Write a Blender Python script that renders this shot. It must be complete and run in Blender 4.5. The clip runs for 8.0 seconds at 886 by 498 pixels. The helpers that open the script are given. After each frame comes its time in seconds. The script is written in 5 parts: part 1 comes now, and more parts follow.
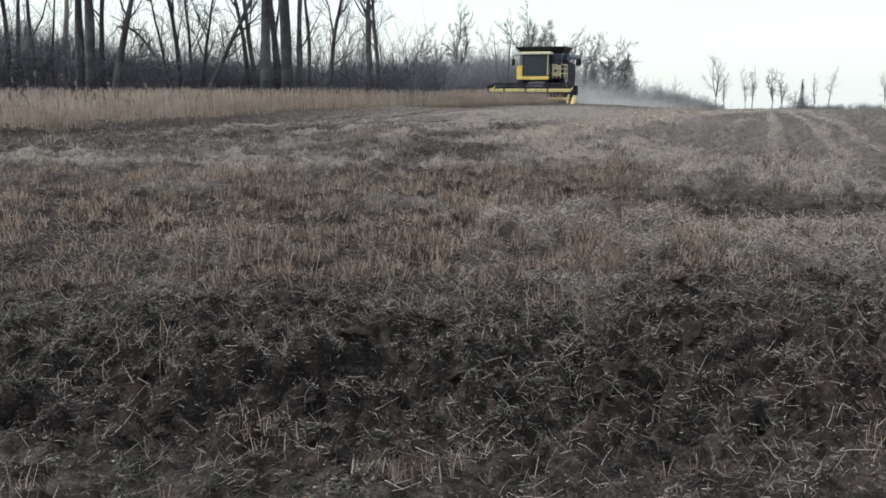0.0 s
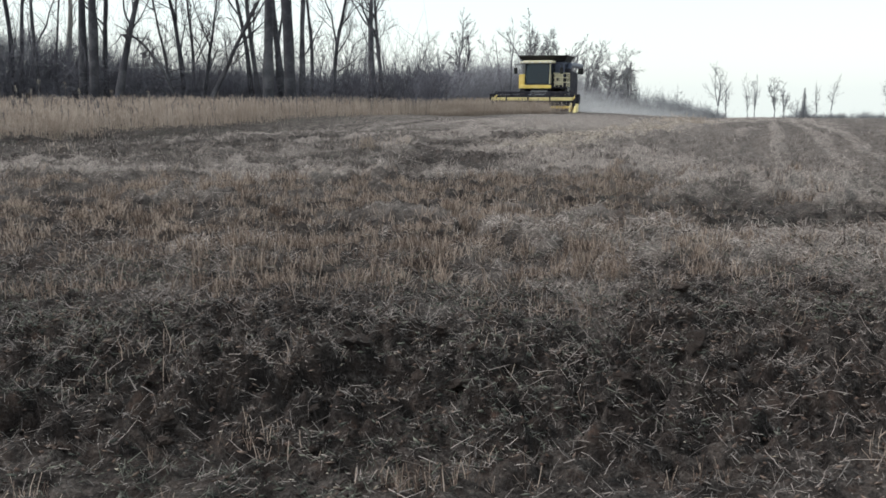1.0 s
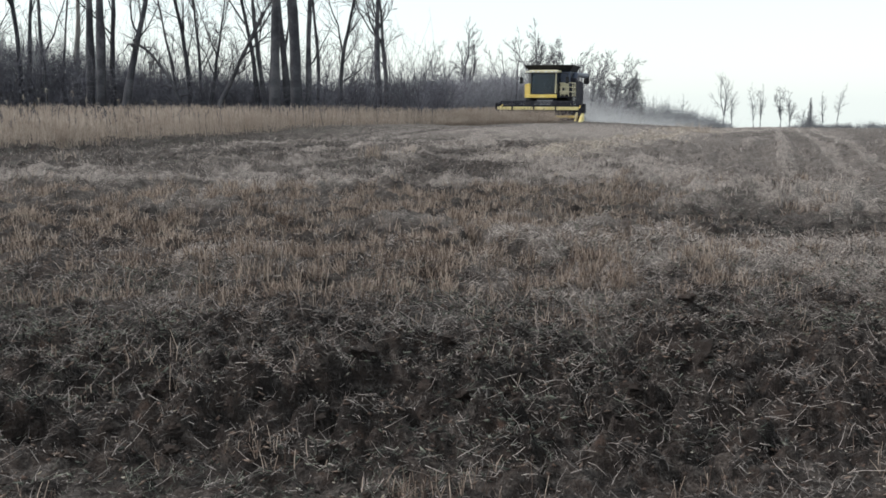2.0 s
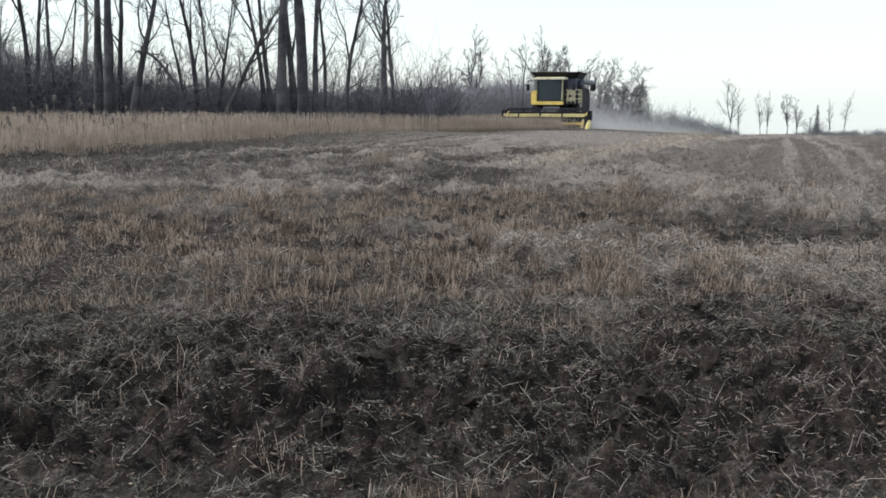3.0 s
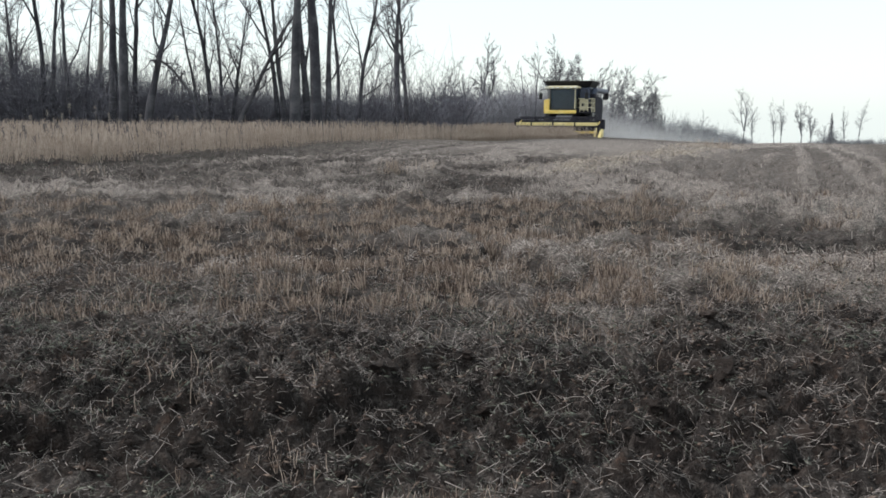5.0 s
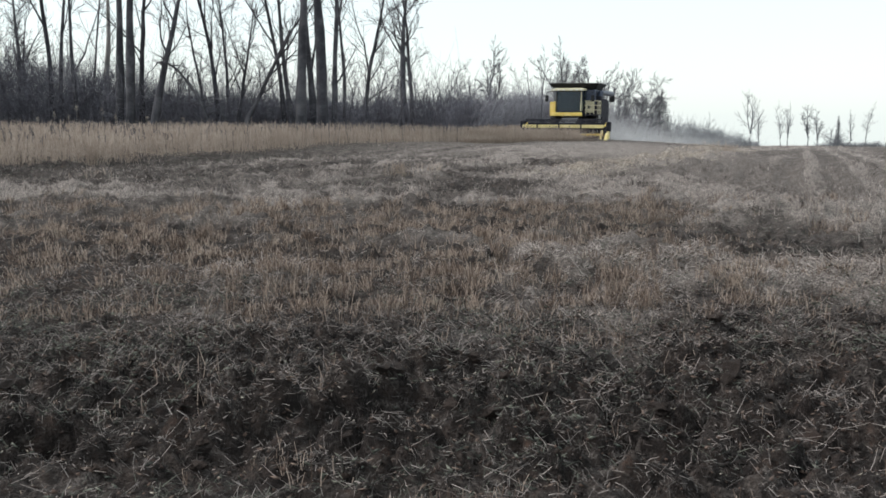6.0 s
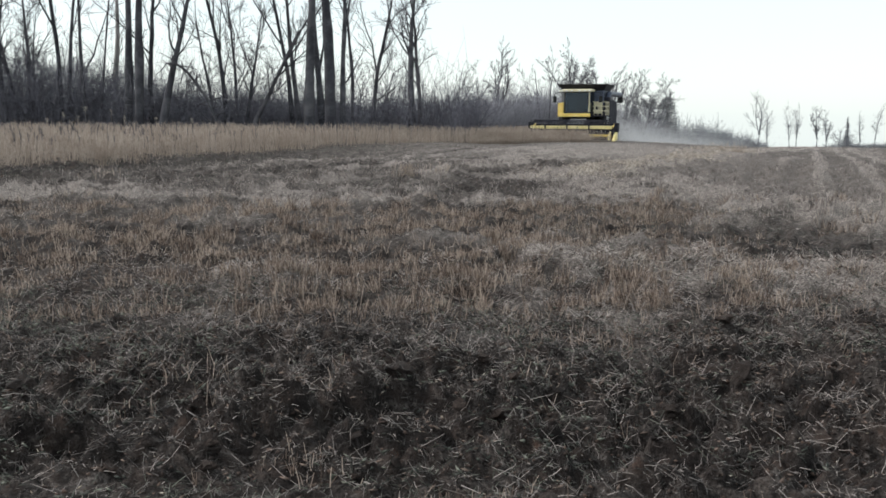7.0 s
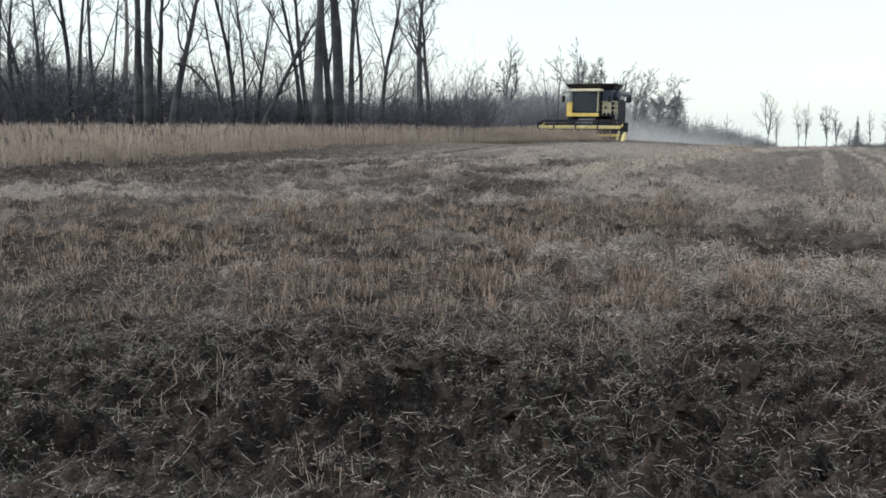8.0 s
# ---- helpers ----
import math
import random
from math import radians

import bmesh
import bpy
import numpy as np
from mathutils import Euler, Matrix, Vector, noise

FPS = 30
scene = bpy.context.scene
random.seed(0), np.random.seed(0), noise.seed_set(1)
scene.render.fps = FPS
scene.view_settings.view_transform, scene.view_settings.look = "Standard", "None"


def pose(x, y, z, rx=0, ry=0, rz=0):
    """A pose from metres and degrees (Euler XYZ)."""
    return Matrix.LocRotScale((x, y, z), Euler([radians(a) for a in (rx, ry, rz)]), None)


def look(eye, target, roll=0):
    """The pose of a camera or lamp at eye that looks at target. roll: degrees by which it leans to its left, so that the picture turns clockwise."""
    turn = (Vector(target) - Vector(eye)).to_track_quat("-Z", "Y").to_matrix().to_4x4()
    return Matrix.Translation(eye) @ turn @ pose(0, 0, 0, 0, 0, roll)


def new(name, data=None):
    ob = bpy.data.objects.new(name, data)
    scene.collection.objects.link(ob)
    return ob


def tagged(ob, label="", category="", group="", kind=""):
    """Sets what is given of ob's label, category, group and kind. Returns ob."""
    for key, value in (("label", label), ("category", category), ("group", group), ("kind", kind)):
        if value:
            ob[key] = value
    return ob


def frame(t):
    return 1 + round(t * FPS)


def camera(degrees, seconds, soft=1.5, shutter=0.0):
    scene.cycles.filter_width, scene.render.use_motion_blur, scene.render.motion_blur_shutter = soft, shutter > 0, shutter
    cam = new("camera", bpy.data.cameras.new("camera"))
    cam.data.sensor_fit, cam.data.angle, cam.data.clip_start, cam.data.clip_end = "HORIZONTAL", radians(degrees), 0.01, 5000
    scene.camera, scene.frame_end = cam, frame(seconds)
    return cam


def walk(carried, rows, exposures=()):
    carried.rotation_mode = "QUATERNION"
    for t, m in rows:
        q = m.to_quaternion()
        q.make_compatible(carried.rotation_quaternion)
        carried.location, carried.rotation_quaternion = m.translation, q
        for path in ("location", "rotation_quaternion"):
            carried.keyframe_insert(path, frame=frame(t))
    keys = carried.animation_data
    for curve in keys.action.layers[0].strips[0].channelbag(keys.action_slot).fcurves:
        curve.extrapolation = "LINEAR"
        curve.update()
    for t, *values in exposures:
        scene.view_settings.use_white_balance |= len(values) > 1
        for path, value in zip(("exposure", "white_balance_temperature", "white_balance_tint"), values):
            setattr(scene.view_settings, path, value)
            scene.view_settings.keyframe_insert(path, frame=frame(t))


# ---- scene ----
# ---- camera and walk ----
cam = camera(50.0, 8.0, soft=1.7)
EYE = 1.6
ROWS = [
    (0.0, 0.0211, 0.0150, -0.0050, 79.979, 0.135, -1.240),
    (0.5, 0.0181, 0.0100, -0.0035, 80.185, 0.130, -1.263),
    (1.0, 0.0144, 0.0075, -0.0010, 80.478, 0.067, -1.102),
    (1.5, 0.0105, 0.0065, -0.0002, 80.764, 0.015, -0.929),
    (3.0, 0.0028, 0.0020, 0.0000, 81.435, -0.015, -0.377),
    (3.5, 0.0020, 0.0005, 0.0006, 81.581, 0.010, -0.184),
    (4.0, 0.0005, 0.0000, 0.0010, 81.743, 0.000, 0.000),
    (4.5, 0.0000, -0.0010, 0.0020, 81.859, -0.020, 0.196),
    (6.0, -0.0080, -0.0040, 0.0050, 82.072, -0.105, 0.732),
    (6.5, -0.0123, -0.0035, 0.0052, 82.117, -0.120, 0.934),
    (7.0, -0.0165, -0.0030, 0.0050, 82.125, -0.115, 1.198),
    (7.5, -0.0195, -0.0020, 0.0042, 82.117, -0.070, 1.490),
    (8.0, -0.0229, -0.0016, 0.0034, 82.117, -0.053, 1.697),
]
walk(cam, [(t, pose(x, y, EYE + z, rx, ry, rz)) for t, x, y, z, rx, ry, rz in ROWS])

# ---- world and sun: a bright, thinly overcast sky ----
SUN_EL, SUN_AZ = radians(40), radians(-84)
world = bpy.data.worlds.new("overcast_sky")
world.use_nodes = True
scene.world = world
wn, wl = world.node_tree.nodes, world.node_tree.links
wn.clear()
w_out = wn.new("ShaderNodeOutputWorld")
w_sky = wn.new("ShaderNodeTexSky")
w_sky.sky_type, w_sky.sun_disc, w_sky.sun_elevation, w_sky.sun_rotation = "NISHITA", False, SUN_EL, SUN_AZ
w_sky.air_density, w_sky.dust_density = 1.0, 1.0
w_b1 = wn.new("ShaderNodeBackground")
w_b1.inputs["Strength"].default_value = 0.04
wl.new(w_sky.outputs[0], w_b1.inputs["Color"])
w_b2 = wn.new("ShaderNodeBackground")
w_co = wn.new("ShaderNodeTexCoord")
w_no = wn.new("ShaderNodeTexNoise")
w_no.inputs["Scale"].default_value, w_no.inputs["Detail"].default_value = 2.0, 3.0
w_ra = wn.new("ShaderNodeValToRGB")
w_ra.color_ramp.elements[0].color, w_ra.color_ramp.elements[1].color = (0.83, 0.92, 0.92, 1), (0.895, 0.97, 0.965, 1)
wl.new(w_co.outputs["Generated"], w_no.inputs["Vector"])
wl.new(w_no.outputs[0], w_ra.inputs[0])
wl.new(w_ra.outputs[0], w_b2.inputs["Color"])
w_b2.inputs["Strength"].default_value = 0.66
w_add = wn.new("ShaderNodeAddShader")
wl.new(w_b1.outputs[0], w_add.inputs[0])
wl.new(w_b2.outputs[0], w_add.inputs[1])
wl.new(w_add.outputs[0], w_out.inputs["Surface"])

sun = new("sun", bpy.data.lights.new("sun", "SUN"))
sun.data.energy, sun.data.angle, sun.data.color = 1.9, radians(10), (1.0, 0.97, 0.95)
sun.matrix_world = look((math.sin(SUN_AZ) * math.cos(SUN_EL) * 50, math.cos(SUN_AZ) * math.cos(SUN_EL) * 50, math.sin(SUN_EL) * 50), (0, 0, 0))
scene.view_settings.exposure = 0.43


# ---- materials ----
def material(name, colours, rough=0.8, metal=0.0, scale=6.0, bump=0.0, bump_scale=40.0, island=0.0, spec=0.3, detail=5.0, obj=0.0):
    """Procedural paint, wood, soil...: two or three colours mixed by noise at two scales; island: how much single pieces differ."""
    m = bpy.data.materials.new(name)
    m.use_nodes = True
    n, l = m.node_tree.nodes, m.node_tree.links
    b = n["Principled BSDF"]
    b.inputs["Metallic"].default_value, b.inputs["Specular IOR Level"].default_value = metal, spec
    co = n.new("ShaderNodeTexCoord")
    big = n.new("ShaderNodeTexNoise")
    big.inputs["Scale"].default_value, big.inputs["Detail"].default_value = scale, detail
    l.new(co.outputs["Object"], big.inputs["Vector"])
    fine = n.new("ShaderNodeTexNoise")
    fine.inputs["Scale"].default_value, fine.inputs["Detail"].default_value = scale * 9, 3.0
    l.new(co.outputs["Object"], fine.inputs["Vector"])
    mix = n.new("ShaderNodeMath")
    mix.operation = "MULTIPLY_ADD"
    l.new(fine.outputs[0], mix.inputs[0])
    mix.inputs[1].default_value = 0.4
    sub = n.new("ShaderNodeMath")
    sub.operation = "SUBTRACT"
    l.new(big.outputs[0], sub.inputs[0])
    sub.inputs[1].default_value = 0.2
    l.new(sub.outputs[0], mix.inputs[2])
    value = mix.outputs[0]
    for amount, kind in ((island, "ShaderNodeNewGeometry"), (obj, "ShaderNodeObjectInfo")):
        if amount:
            src = n.new(kind)
            add = n.new("ShaderNodeMath")
            add.operation = "MULTIPLY_ADD"
            l.new(src.outputs["Random Per Island" if kind.endswith("Geometry") else "Random"], add.inputs[0])
            add.inputs[1].default_value = amount
            less = n.new("ShaderNodeMath")
            less.operation = "SUBTRACT"
            l.new(value, less.inputs[0])
            less.inputs[1].default_value = amount / 2
            l.new(less.outputs[0], add.inputs[2])
            value = add.outputs[0]
    ramp = n.new("ShaderNodeValToRGB")
    els = ramp.color_ramp.elements
    lo, hi = (0.3, 0.7)
    els[0].position, els[0].color = lo, (*colours[0], 1)
    els[1].position, els[1].color = hi, (*colours[-1], 1)
    for i, c in enumerate(colours[1:-1]):
        els.new(lo + (hi - lo) * (i + 1) / (len(colours) - 1)).color = (*c, 1)
    l.new(value, ramp.inputs[0])
    l.new(ramp.outputs[0], b.inputs["Base Color"])
    ro = n.new("ShaderNodeMapRange")
    ro.inputs["To Min"].default_value, ro.inputs["To Max"].default_value = max(0.02, rough - 0.12), min(1.0, rough + 0.12)
    l.new(fine.outputs[0], ro.inputs[0])
    l.new(ro.outputs[0], b.inputs["Roughness"])
    if bump:
        bn = n.new("ShaderNodeTexNoise")
        bn.inputs["Scale"].default_value, bn.inputs["Detail"].default_value = bump_scale, 6.0
        l.new(co.outputs["Object"], bn.inputs["Vector"])
        bu = n.new("ShaderNodeBump")
        bu.inputs["Strength"].default_value, bu.inputs["Distance"].default_value = bump, 0.02
        l.new(bn.outputs[0], bu.inputs["Height"])
        l.new(bu.outputs[0], b.inputs["Normal"])
    return m


def glass_material(name, tint):
    m = bpy.data.materials.new(name)
    m.use_nodes = True
    b = m.node_tree.nodes["Principled BSDF"]
    b.inputs["Base Color"].default_value = (*tint, 1)
    b.inputs["Transmission Weight"].default_value, b.inputs["Roughness"].default_value = 1.0, 0.03
    b.inputs["IOR"].default_value = 1.45
    return m


M_STRAW = material("pale_straw", [(0.14, 0.118, 0.106), (0.36, 0.306, 0.275), (0.68, 0.595, 0.54)], 0.75, scale=3, island=0.75)
M_LITTER = material("weathered_litter", [(0.035, 0.028, 0.026), (0.125, 0.104, 0.095), (0.42, 0.36, 0.33)], 0.85, scale=3, island=0.8)
M_MAT = material("matted_fibre", [(0.04, 0.036, 0.034), (0.105, 0.095, 0.088), (0.24, 0.215, 0.198)], 0.9, scale=2, island=0.7)
M_FRESH = material("fresh_straw", [(0.26, 0.215, 0.175), (0.47, 0.4, 0.335), (0.68, 0.595, 0.5)], 0.8, scale=2, island=0.7)
M_STUBBLE = material("red_brown_stubble", [(0.10, 0.07, 0.056), (0.26, 0.193, 0.153), (0.5, 0.4, 0.325)], 0.8, scale=2, island=0.7)
M_LEAF = material("brown_leaf", [(0.04, 0.026, 0.021), (0.092, 0.062, 0.049), (0.2, 0.146, 0.118)], 0.85, scale=5, island=0.7)
M_WEED = material("grey_green_weed", [(0.04, 0.045, 0.037), (0.095, 0.1, 0.08), (0.19, 0.192, 0.155)], 0.8, scale=2, island=0.7)
M_HUSK = material("bleached_husk", [(0.35, 0.29, 0.22), (0.6, 0.54, 0.45)], 0.7, scale=4, island=0.6)
M_CROP = material("dry_soybean", [(0.3, 0.235, 0.19), (0.4, 0.325, 0.27), (0.5, 0.415, 0.35)], 0.85, scale=0.6, island=0.5)
M_CLOD = material("dark_clod", [(0.016, 0.0118, 0.0102), (0.036, 0.026, 0.0215), (0.072, 0.049, 0.039)], 0.95, scale=14, bump=0.7, bump_scale=60, obj=0.3)
M_CRUMB = material("soil_crumb", [(0.016, 0.012, 0.0105), (0.045, 0.033, 0.027), (0.1, 0.067, 0.053)], 0.95, scale=30, island=0.8)
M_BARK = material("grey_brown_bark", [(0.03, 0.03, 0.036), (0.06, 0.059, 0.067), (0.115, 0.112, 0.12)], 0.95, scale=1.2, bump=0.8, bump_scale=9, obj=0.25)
M_BARK_PALE = material("pale_bark", [(0.16, 0.15, 0.14), (0.25, 0.235, 0.22), (0.34, 0.32, 0.30)], 0.9, scale=1.2, bump=0.6, bump_scale=9)
M_TWIG = material("brown_twig", [(0.06, 0.056, 0.063), (0.095, 0.089, 0.097), (0.15, 0.139, 0.146)], 0.95, scale=1.5, island=0.4)
# Bark of the middle-distance trees, paled in its colour to imitate haze.
M_HAZED_MIDWOOD = material("hazed_midwood_bark", [(0.08, 0.078, 0.088), (0.125, 0.122, 0.136), (0.185, 0.18, 0.195)], 0.95, scale=1.2, bump=0.4, bump_scale=9)
# Far wood: distance haze is mixed into this light blue-grey base colour.
M_HAZED_FARWOOD = material("hazed_far_twig", [(0.15, 0.155, 0.17), (0.205, 0.21, 0.226), (0.27, 0.275, 0.292)], 0.95, scale=0.5, island=0.4)
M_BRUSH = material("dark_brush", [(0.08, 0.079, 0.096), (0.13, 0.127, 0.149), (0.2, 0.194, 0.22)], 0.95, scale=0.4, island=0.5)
# Thicket farther off than the brush, its colour raised to stand for haze.
M_HAZED_THICKET = material("hazed_thorn", [(0.19, 0.186, 0.207), (0.275, 0.268, 0.295), (0.37, 0.36, 0.39)], 0.95, scale=0.4, island=0.5)
M_IVY = material("dark_ivy", [(0.11, 0.115, 0.122), (0.16, 0.165, 0.173), (0.23, 0.235, 0.24)], 0.8, scale=2, island=0.5)
M_YELLOW = material("farm_yellow_paint", [(0.7, 0.46, 0.08), (0.86, 0.63, 0.16), (0.9, 0.7, 0.26)], 0.45, scale=2.2, spec=0.5)
M_PALE_YELLOW = material("faded_yellow_paint", [(0.64, 0.52, 0.2), (0.82, 0.7, 0.36)], 0.5, scale=2, spec=0.5)
M_CREAM = material("faded_cream_paint", [(0.55, 0.48, 0.30), (0.72, 0.66, 0.48)], 0.5, scale=2, spec=0.5)
M_BLACK = material("black_rubber", [(0.012, 0.012, 0.014), (0.035, 0.034, 0.034)], 0.8, scale=4)
M_STEEL = material("dark_painted_steel", [(0.018, 0.018, 0.024), (0.04, 0.04, 0.05), (0.07, 0.065, 0.07)], 0.85, scale=2.5, spec=0.05)
M_GREY = material("dusty_grey_panel", [(0.15, 0.16, 0.18), (0.23, 0.24, 0.26)], 0.6, scale=1.8)
M_BLUEGREY = material("dark_blue_grey_panel", [(0.045, 0.055, 0.085), (0.085, 0.10, 0.14)], 0.5, scale=1.8)
M_METAL = material("worn_metal", [(0.3, 0.3, 0.3), (0.5, 0.49, 0.47)], 0.4, metal=0.9, scale=5)
M_LAMP = material("clear_lamp", [(0.7, 0.7, 0.68), (0.85, 0.85, 0.82)], 0.2, scale=8)
M_GLASS = glass_material("tinted_cab_glass", (0.2, 0.33, 0.42))
M_SEAT = material("cab_fabric", [(0.03, 0.03, 0.035), (0.07, 0.07, 0.075)], 0.9, scale=9)


def dust_material():
    m = bpy.data.materials.new("pale_dust")
    m.use_nodes = True
    n, l = m.node_tree.nodes, m.node_tree.links
    n.clear()
    out, mixer = n.new("ShaderNodeOutputMaterial"), n.new("ShaderNodeMixShader")
    clear, body = n.new("ShaderNodeBsdfTransparent"), n.new("ShaderNodeMixShader")
    front, back = n.new("ShaderNodeBsdfDiffuse"), n.new("ShaderNodeBsdfTranslucent")
    front.inputs["Color"].default_value = back.inputs["Color"].default_value = (0.9, 0.9, 0.9, 1)
    l.new(front.outputs[0], body.inputs[1])
    l.new(back.outputs[0], body.inputs[2])
    mixer.inputs[0].default_value = 0.34
    l.new(clear.outputs[0], mixer.inputs[1])
    l.new(body.outputs[0], mixer.inputs[2])
    l.new(mixer.outputs[0], out.inputs["Surface"])
    return m


M_DUST = dust_material()


# ---- noise and the lie of the land ----
rng = np.random.default_rng(7)
LATTICE = rng.random((256, 256))


def value_noise(x, y):
    xi, yi = np.floor(x).astype(int), np.floor(y).astype(int)
    fx, fy = x - xi, y - yi
    fx, fy = fx * fx * (3 - 2 * fx), fy * fy * (3 - 2 * fy)
    a, b = LATTICE[xi % 256, yi % 256], LATTICE[(xi + 1) % 256, yi % 256]
    c, d = LATTICE[xi % 256, (yi + 1) % 256], LATTICE[(xi + 1) % 256, (yi + 1) % 256]
    return (a * (1 - fx) + b * fx) * (1 - fy) + (c * (1 - fx) + d * fx) * fy


def fbm(x, y, octaves=4):
    total, amp, norm = 0.0, 1.0, 0.0
    for i in range(octaves):
        total = total + amp * value_noise(x * 2 ** i + 17.3 * i, y * 2 ** i + 41.7 * i)
        norm += amp
        amp *= 0.5
    return total / norm


def smooth(a, b, v):
    s = np.clip((np.asarray(v, float) - a) / (b - a), 0, 1)
    return s * s * (3 - 2 * s)


def gauss(v, mid, width):
    return np.exp(-((v - mid) / width) ** 2)


EDGE_X = [-60.0, -20.0, -13.4, -11.6, -9.0, -4.5, -0.8, 4.0, 9.3, 30.0]
EDGE_Y = [10.0, 24.5, 29.0, 33.6, 40.0, 51.0, 56.5, 60.0, 62.8, 70.0]


def crop_edge(x):
    return np.interp(x, EDGE_X, EDGE_Y)


def wood_edge(x):
    return np.interp(x, [-80, -30, -10, 0, 6, 16, 30], [50, 62, 64, 74, 92, 118, 150])


def tilled(x, y):
    """How far the bare, churned strip close to the field's edge goes: 1 in it, 0 outside."""
    wob = (fbm(x * 0.5, y * 0.5) - 0.5) * 1.6
    return smooth(3.6, 4.4, y + wob * 0.6) * (1 - smooth(6.3, 7.8, y + wob - 0.10 * x + 0.06 * np.maximum(x, 0) + 1.1 * gauss(x, 0.7, 1.0)))


def bare(x, y):
    """Where the machines have left little straw: the driven lanes, the margin of the crop, low ground; 0 to 1."""
    wob = (fbm(x * 0.3 + 3, y * 0.3) - 0.5) * 3
    along = x - y * 0.361
    lanes = 0.7 * smooth(-3.2, -1.9, along + wob * 0.2) * smooth(17.5, 19.5, y + wob * 0.4 + (x - 7) * 0.5)
    low = 0.85 * smooth(0.9, 2.2, x + wob * 0.4) * smooth(10.2, 11.4, y + wob * 0.4 + (x - 3) * 0.35) * (1 - smooth(13.6, 15.6, y + wob * 0.4 + np.maximum(x - 4, 0) * 0.5))
    mid = 0.8 * gauss(x + 0.1 - (y - 20) * 0.12, 0, 2.2) * smooth(18.0, 20.5, y + wob * 0.3) * (1 - smooth(25.5, 30, y + wob * 0.5))
    flank = 0.75 * gauss(x + 0.1 - (y - 25.6) * 0.42, 0, 1.3) * smooth(24, 28, y) * (1 - smooth(46, 56, y))
    gap = 0.8 * gauss(y - 8.3 - 0.08 * x + wob * 0.15, 0, 0.28) * smooth(-3, -1.8, x) * (1 - smooth(0.4, 1.4, x)) + 0.9 * gauss(x, -3.4, 1.1) * gauss(y, 8.4, 1.3)
    margin = 0.9 * (1 - smooth(7.0, 11.0, crop_edge(x) - y + wob * 0.5)) * (1 - 0.65 * smooth(-9, -1, x)) * (1 - smooth(1, 5, x)) * smooth(19.8, 21.2, y + wob * 0.3)
    track = gauss(crop_edge(x) - y - 5.2 + wob * 0.3, 0, 0.55) * 0.8 + gauss(crop_edge(x) - y - 8.5 + wob * 0.3, 0, 0.6) * 0.6
    far = smooth(18, 23, y)
    streak = fbm((x - 0.46 * y) * 1.1 + 60, y * 0.07 + 20, 4)
    dark = smooth(0.5, 0.6, fbm(x * 0.35 + 60, y * 0.55 + 20, 4) * (1 - far) + streak * far) * 0.75
    return np.clip(np.maximum.reduce([lanes, low, mid, flank, gap, margin, track * (1 - smooth(-3, 4, x)), dark * smooth(7, 9, y)]), 0, 1)


def straw(x, y):
    """How much pale straw lies on the ground: windrows left by the machine, 0 to 1."""
    x, y = np.asarray(x, float), np.asarray(y, float)
    wob = (fbm(x * 0.22, y * 0.22) - 0.5) * 3
    a = 0.85 * gauss(y - 19.0 - wob * 0.5 - 0.03 * x, 0, 1.0) * (1 - smooth(-1.5, 3, x))
    b = 1.6 * gauss(x - 2.6 - (y - 25.6) * 0.48 - wob * 0.35, 0, 0.75 + 0.012 * y) * smooth(23, 26, y)
    c = 1.8 * gauss(y - 9.6 - wob * 0.35 + (x - 2.5) * 0.45, 0, 0.75) * smooth(0.3, 1.6, x)
    d = gauss(x - 6.0 - wob * 0.35, 0, 0.8) * smooth(11.6, 13.2, y) * (1 - smooth(24, 28, y)) + 0.7 * gauss(x, 4.2, 1.7) * gauss(y, 20.5, 3.0)
    along = x - y * 0.361
    lane = along + (fbm(x * 0.5 + 2, y * 0.35, 2) - 0.5) * 0.22
    e = (gauss(lane, 0.35, 0.16) + 0.9 * gauss(lane, 1.75, 0.17) + 0.75 * gauss(lane, 2.75, 0.2) + 0.1 * gauss(lane, -1.1, 0.3)) * smooth(18, 22, y) * 1.9
    f = gauss(y - 37 - wob * 2 - 0.9 * x, 0, 2.2) * (1 - smooth(4, 9, x)) * 0.08
    f = np.maximum(f, 1.1 * gauss(x, 10.8, 1.7) * gauss(y, 42.5, 2.6))
    g = gauss(x - 0.5 - (y - 30) * 0.2 - wob, 0, 0.9) * smooth(24, 30, y) * 0.6
    h = gauss(y - 12.2 - wob + 0.2 * x, 0, 0.5) * 0.5 * smooth(-4, -1, x) * (1 - smooth(2, 4, x))
    far = smooth(18, 23, y)
    streak = fbm((x - 0.46 * y) * 0.9 + 23, y * 0.08 + 4, 5)
    patch = (smooth(0.46, 0.72, fbm(x * 0.55 + 9, y * 0.35, 5) * (1 - far) + (streak + 0.04) * far) * (0.55 + 0.3 * far) + 0.65 * gauss(x, 1.2, 1.3) * gauss(y, 8.4, 2.2)) * (0.25 + 0.75 * smooth(5.8, 7.2, y))
    dry = (0.22 + 0.06 * smooth(0.2, 3.0, x)) * smooth(7.2, 9.5, y)
    near = (1 - smooth(3.7, 4.4, y)) * 0.12
    rows = np.maximum.reduce([a, b, c, d, e, f, g, h])
    rough = 0.12 + 1.25 * smooth(0.36, 0.62, fbm(x * 1.9, y * 1.2, 4))
    return np.clip(rows * rough * 1.2 + (patch * rough * 1.2 * (1 - 0.55 * smooth(19, 23, y) * (1 - smooth(1, 5, x))) + dry) * (1 - 0.85 * bare(x, y)) * (1 - 0.75 * tilled(x, y)) + near, 0, 1) * (1 - 0.9 * hollow(x, y))


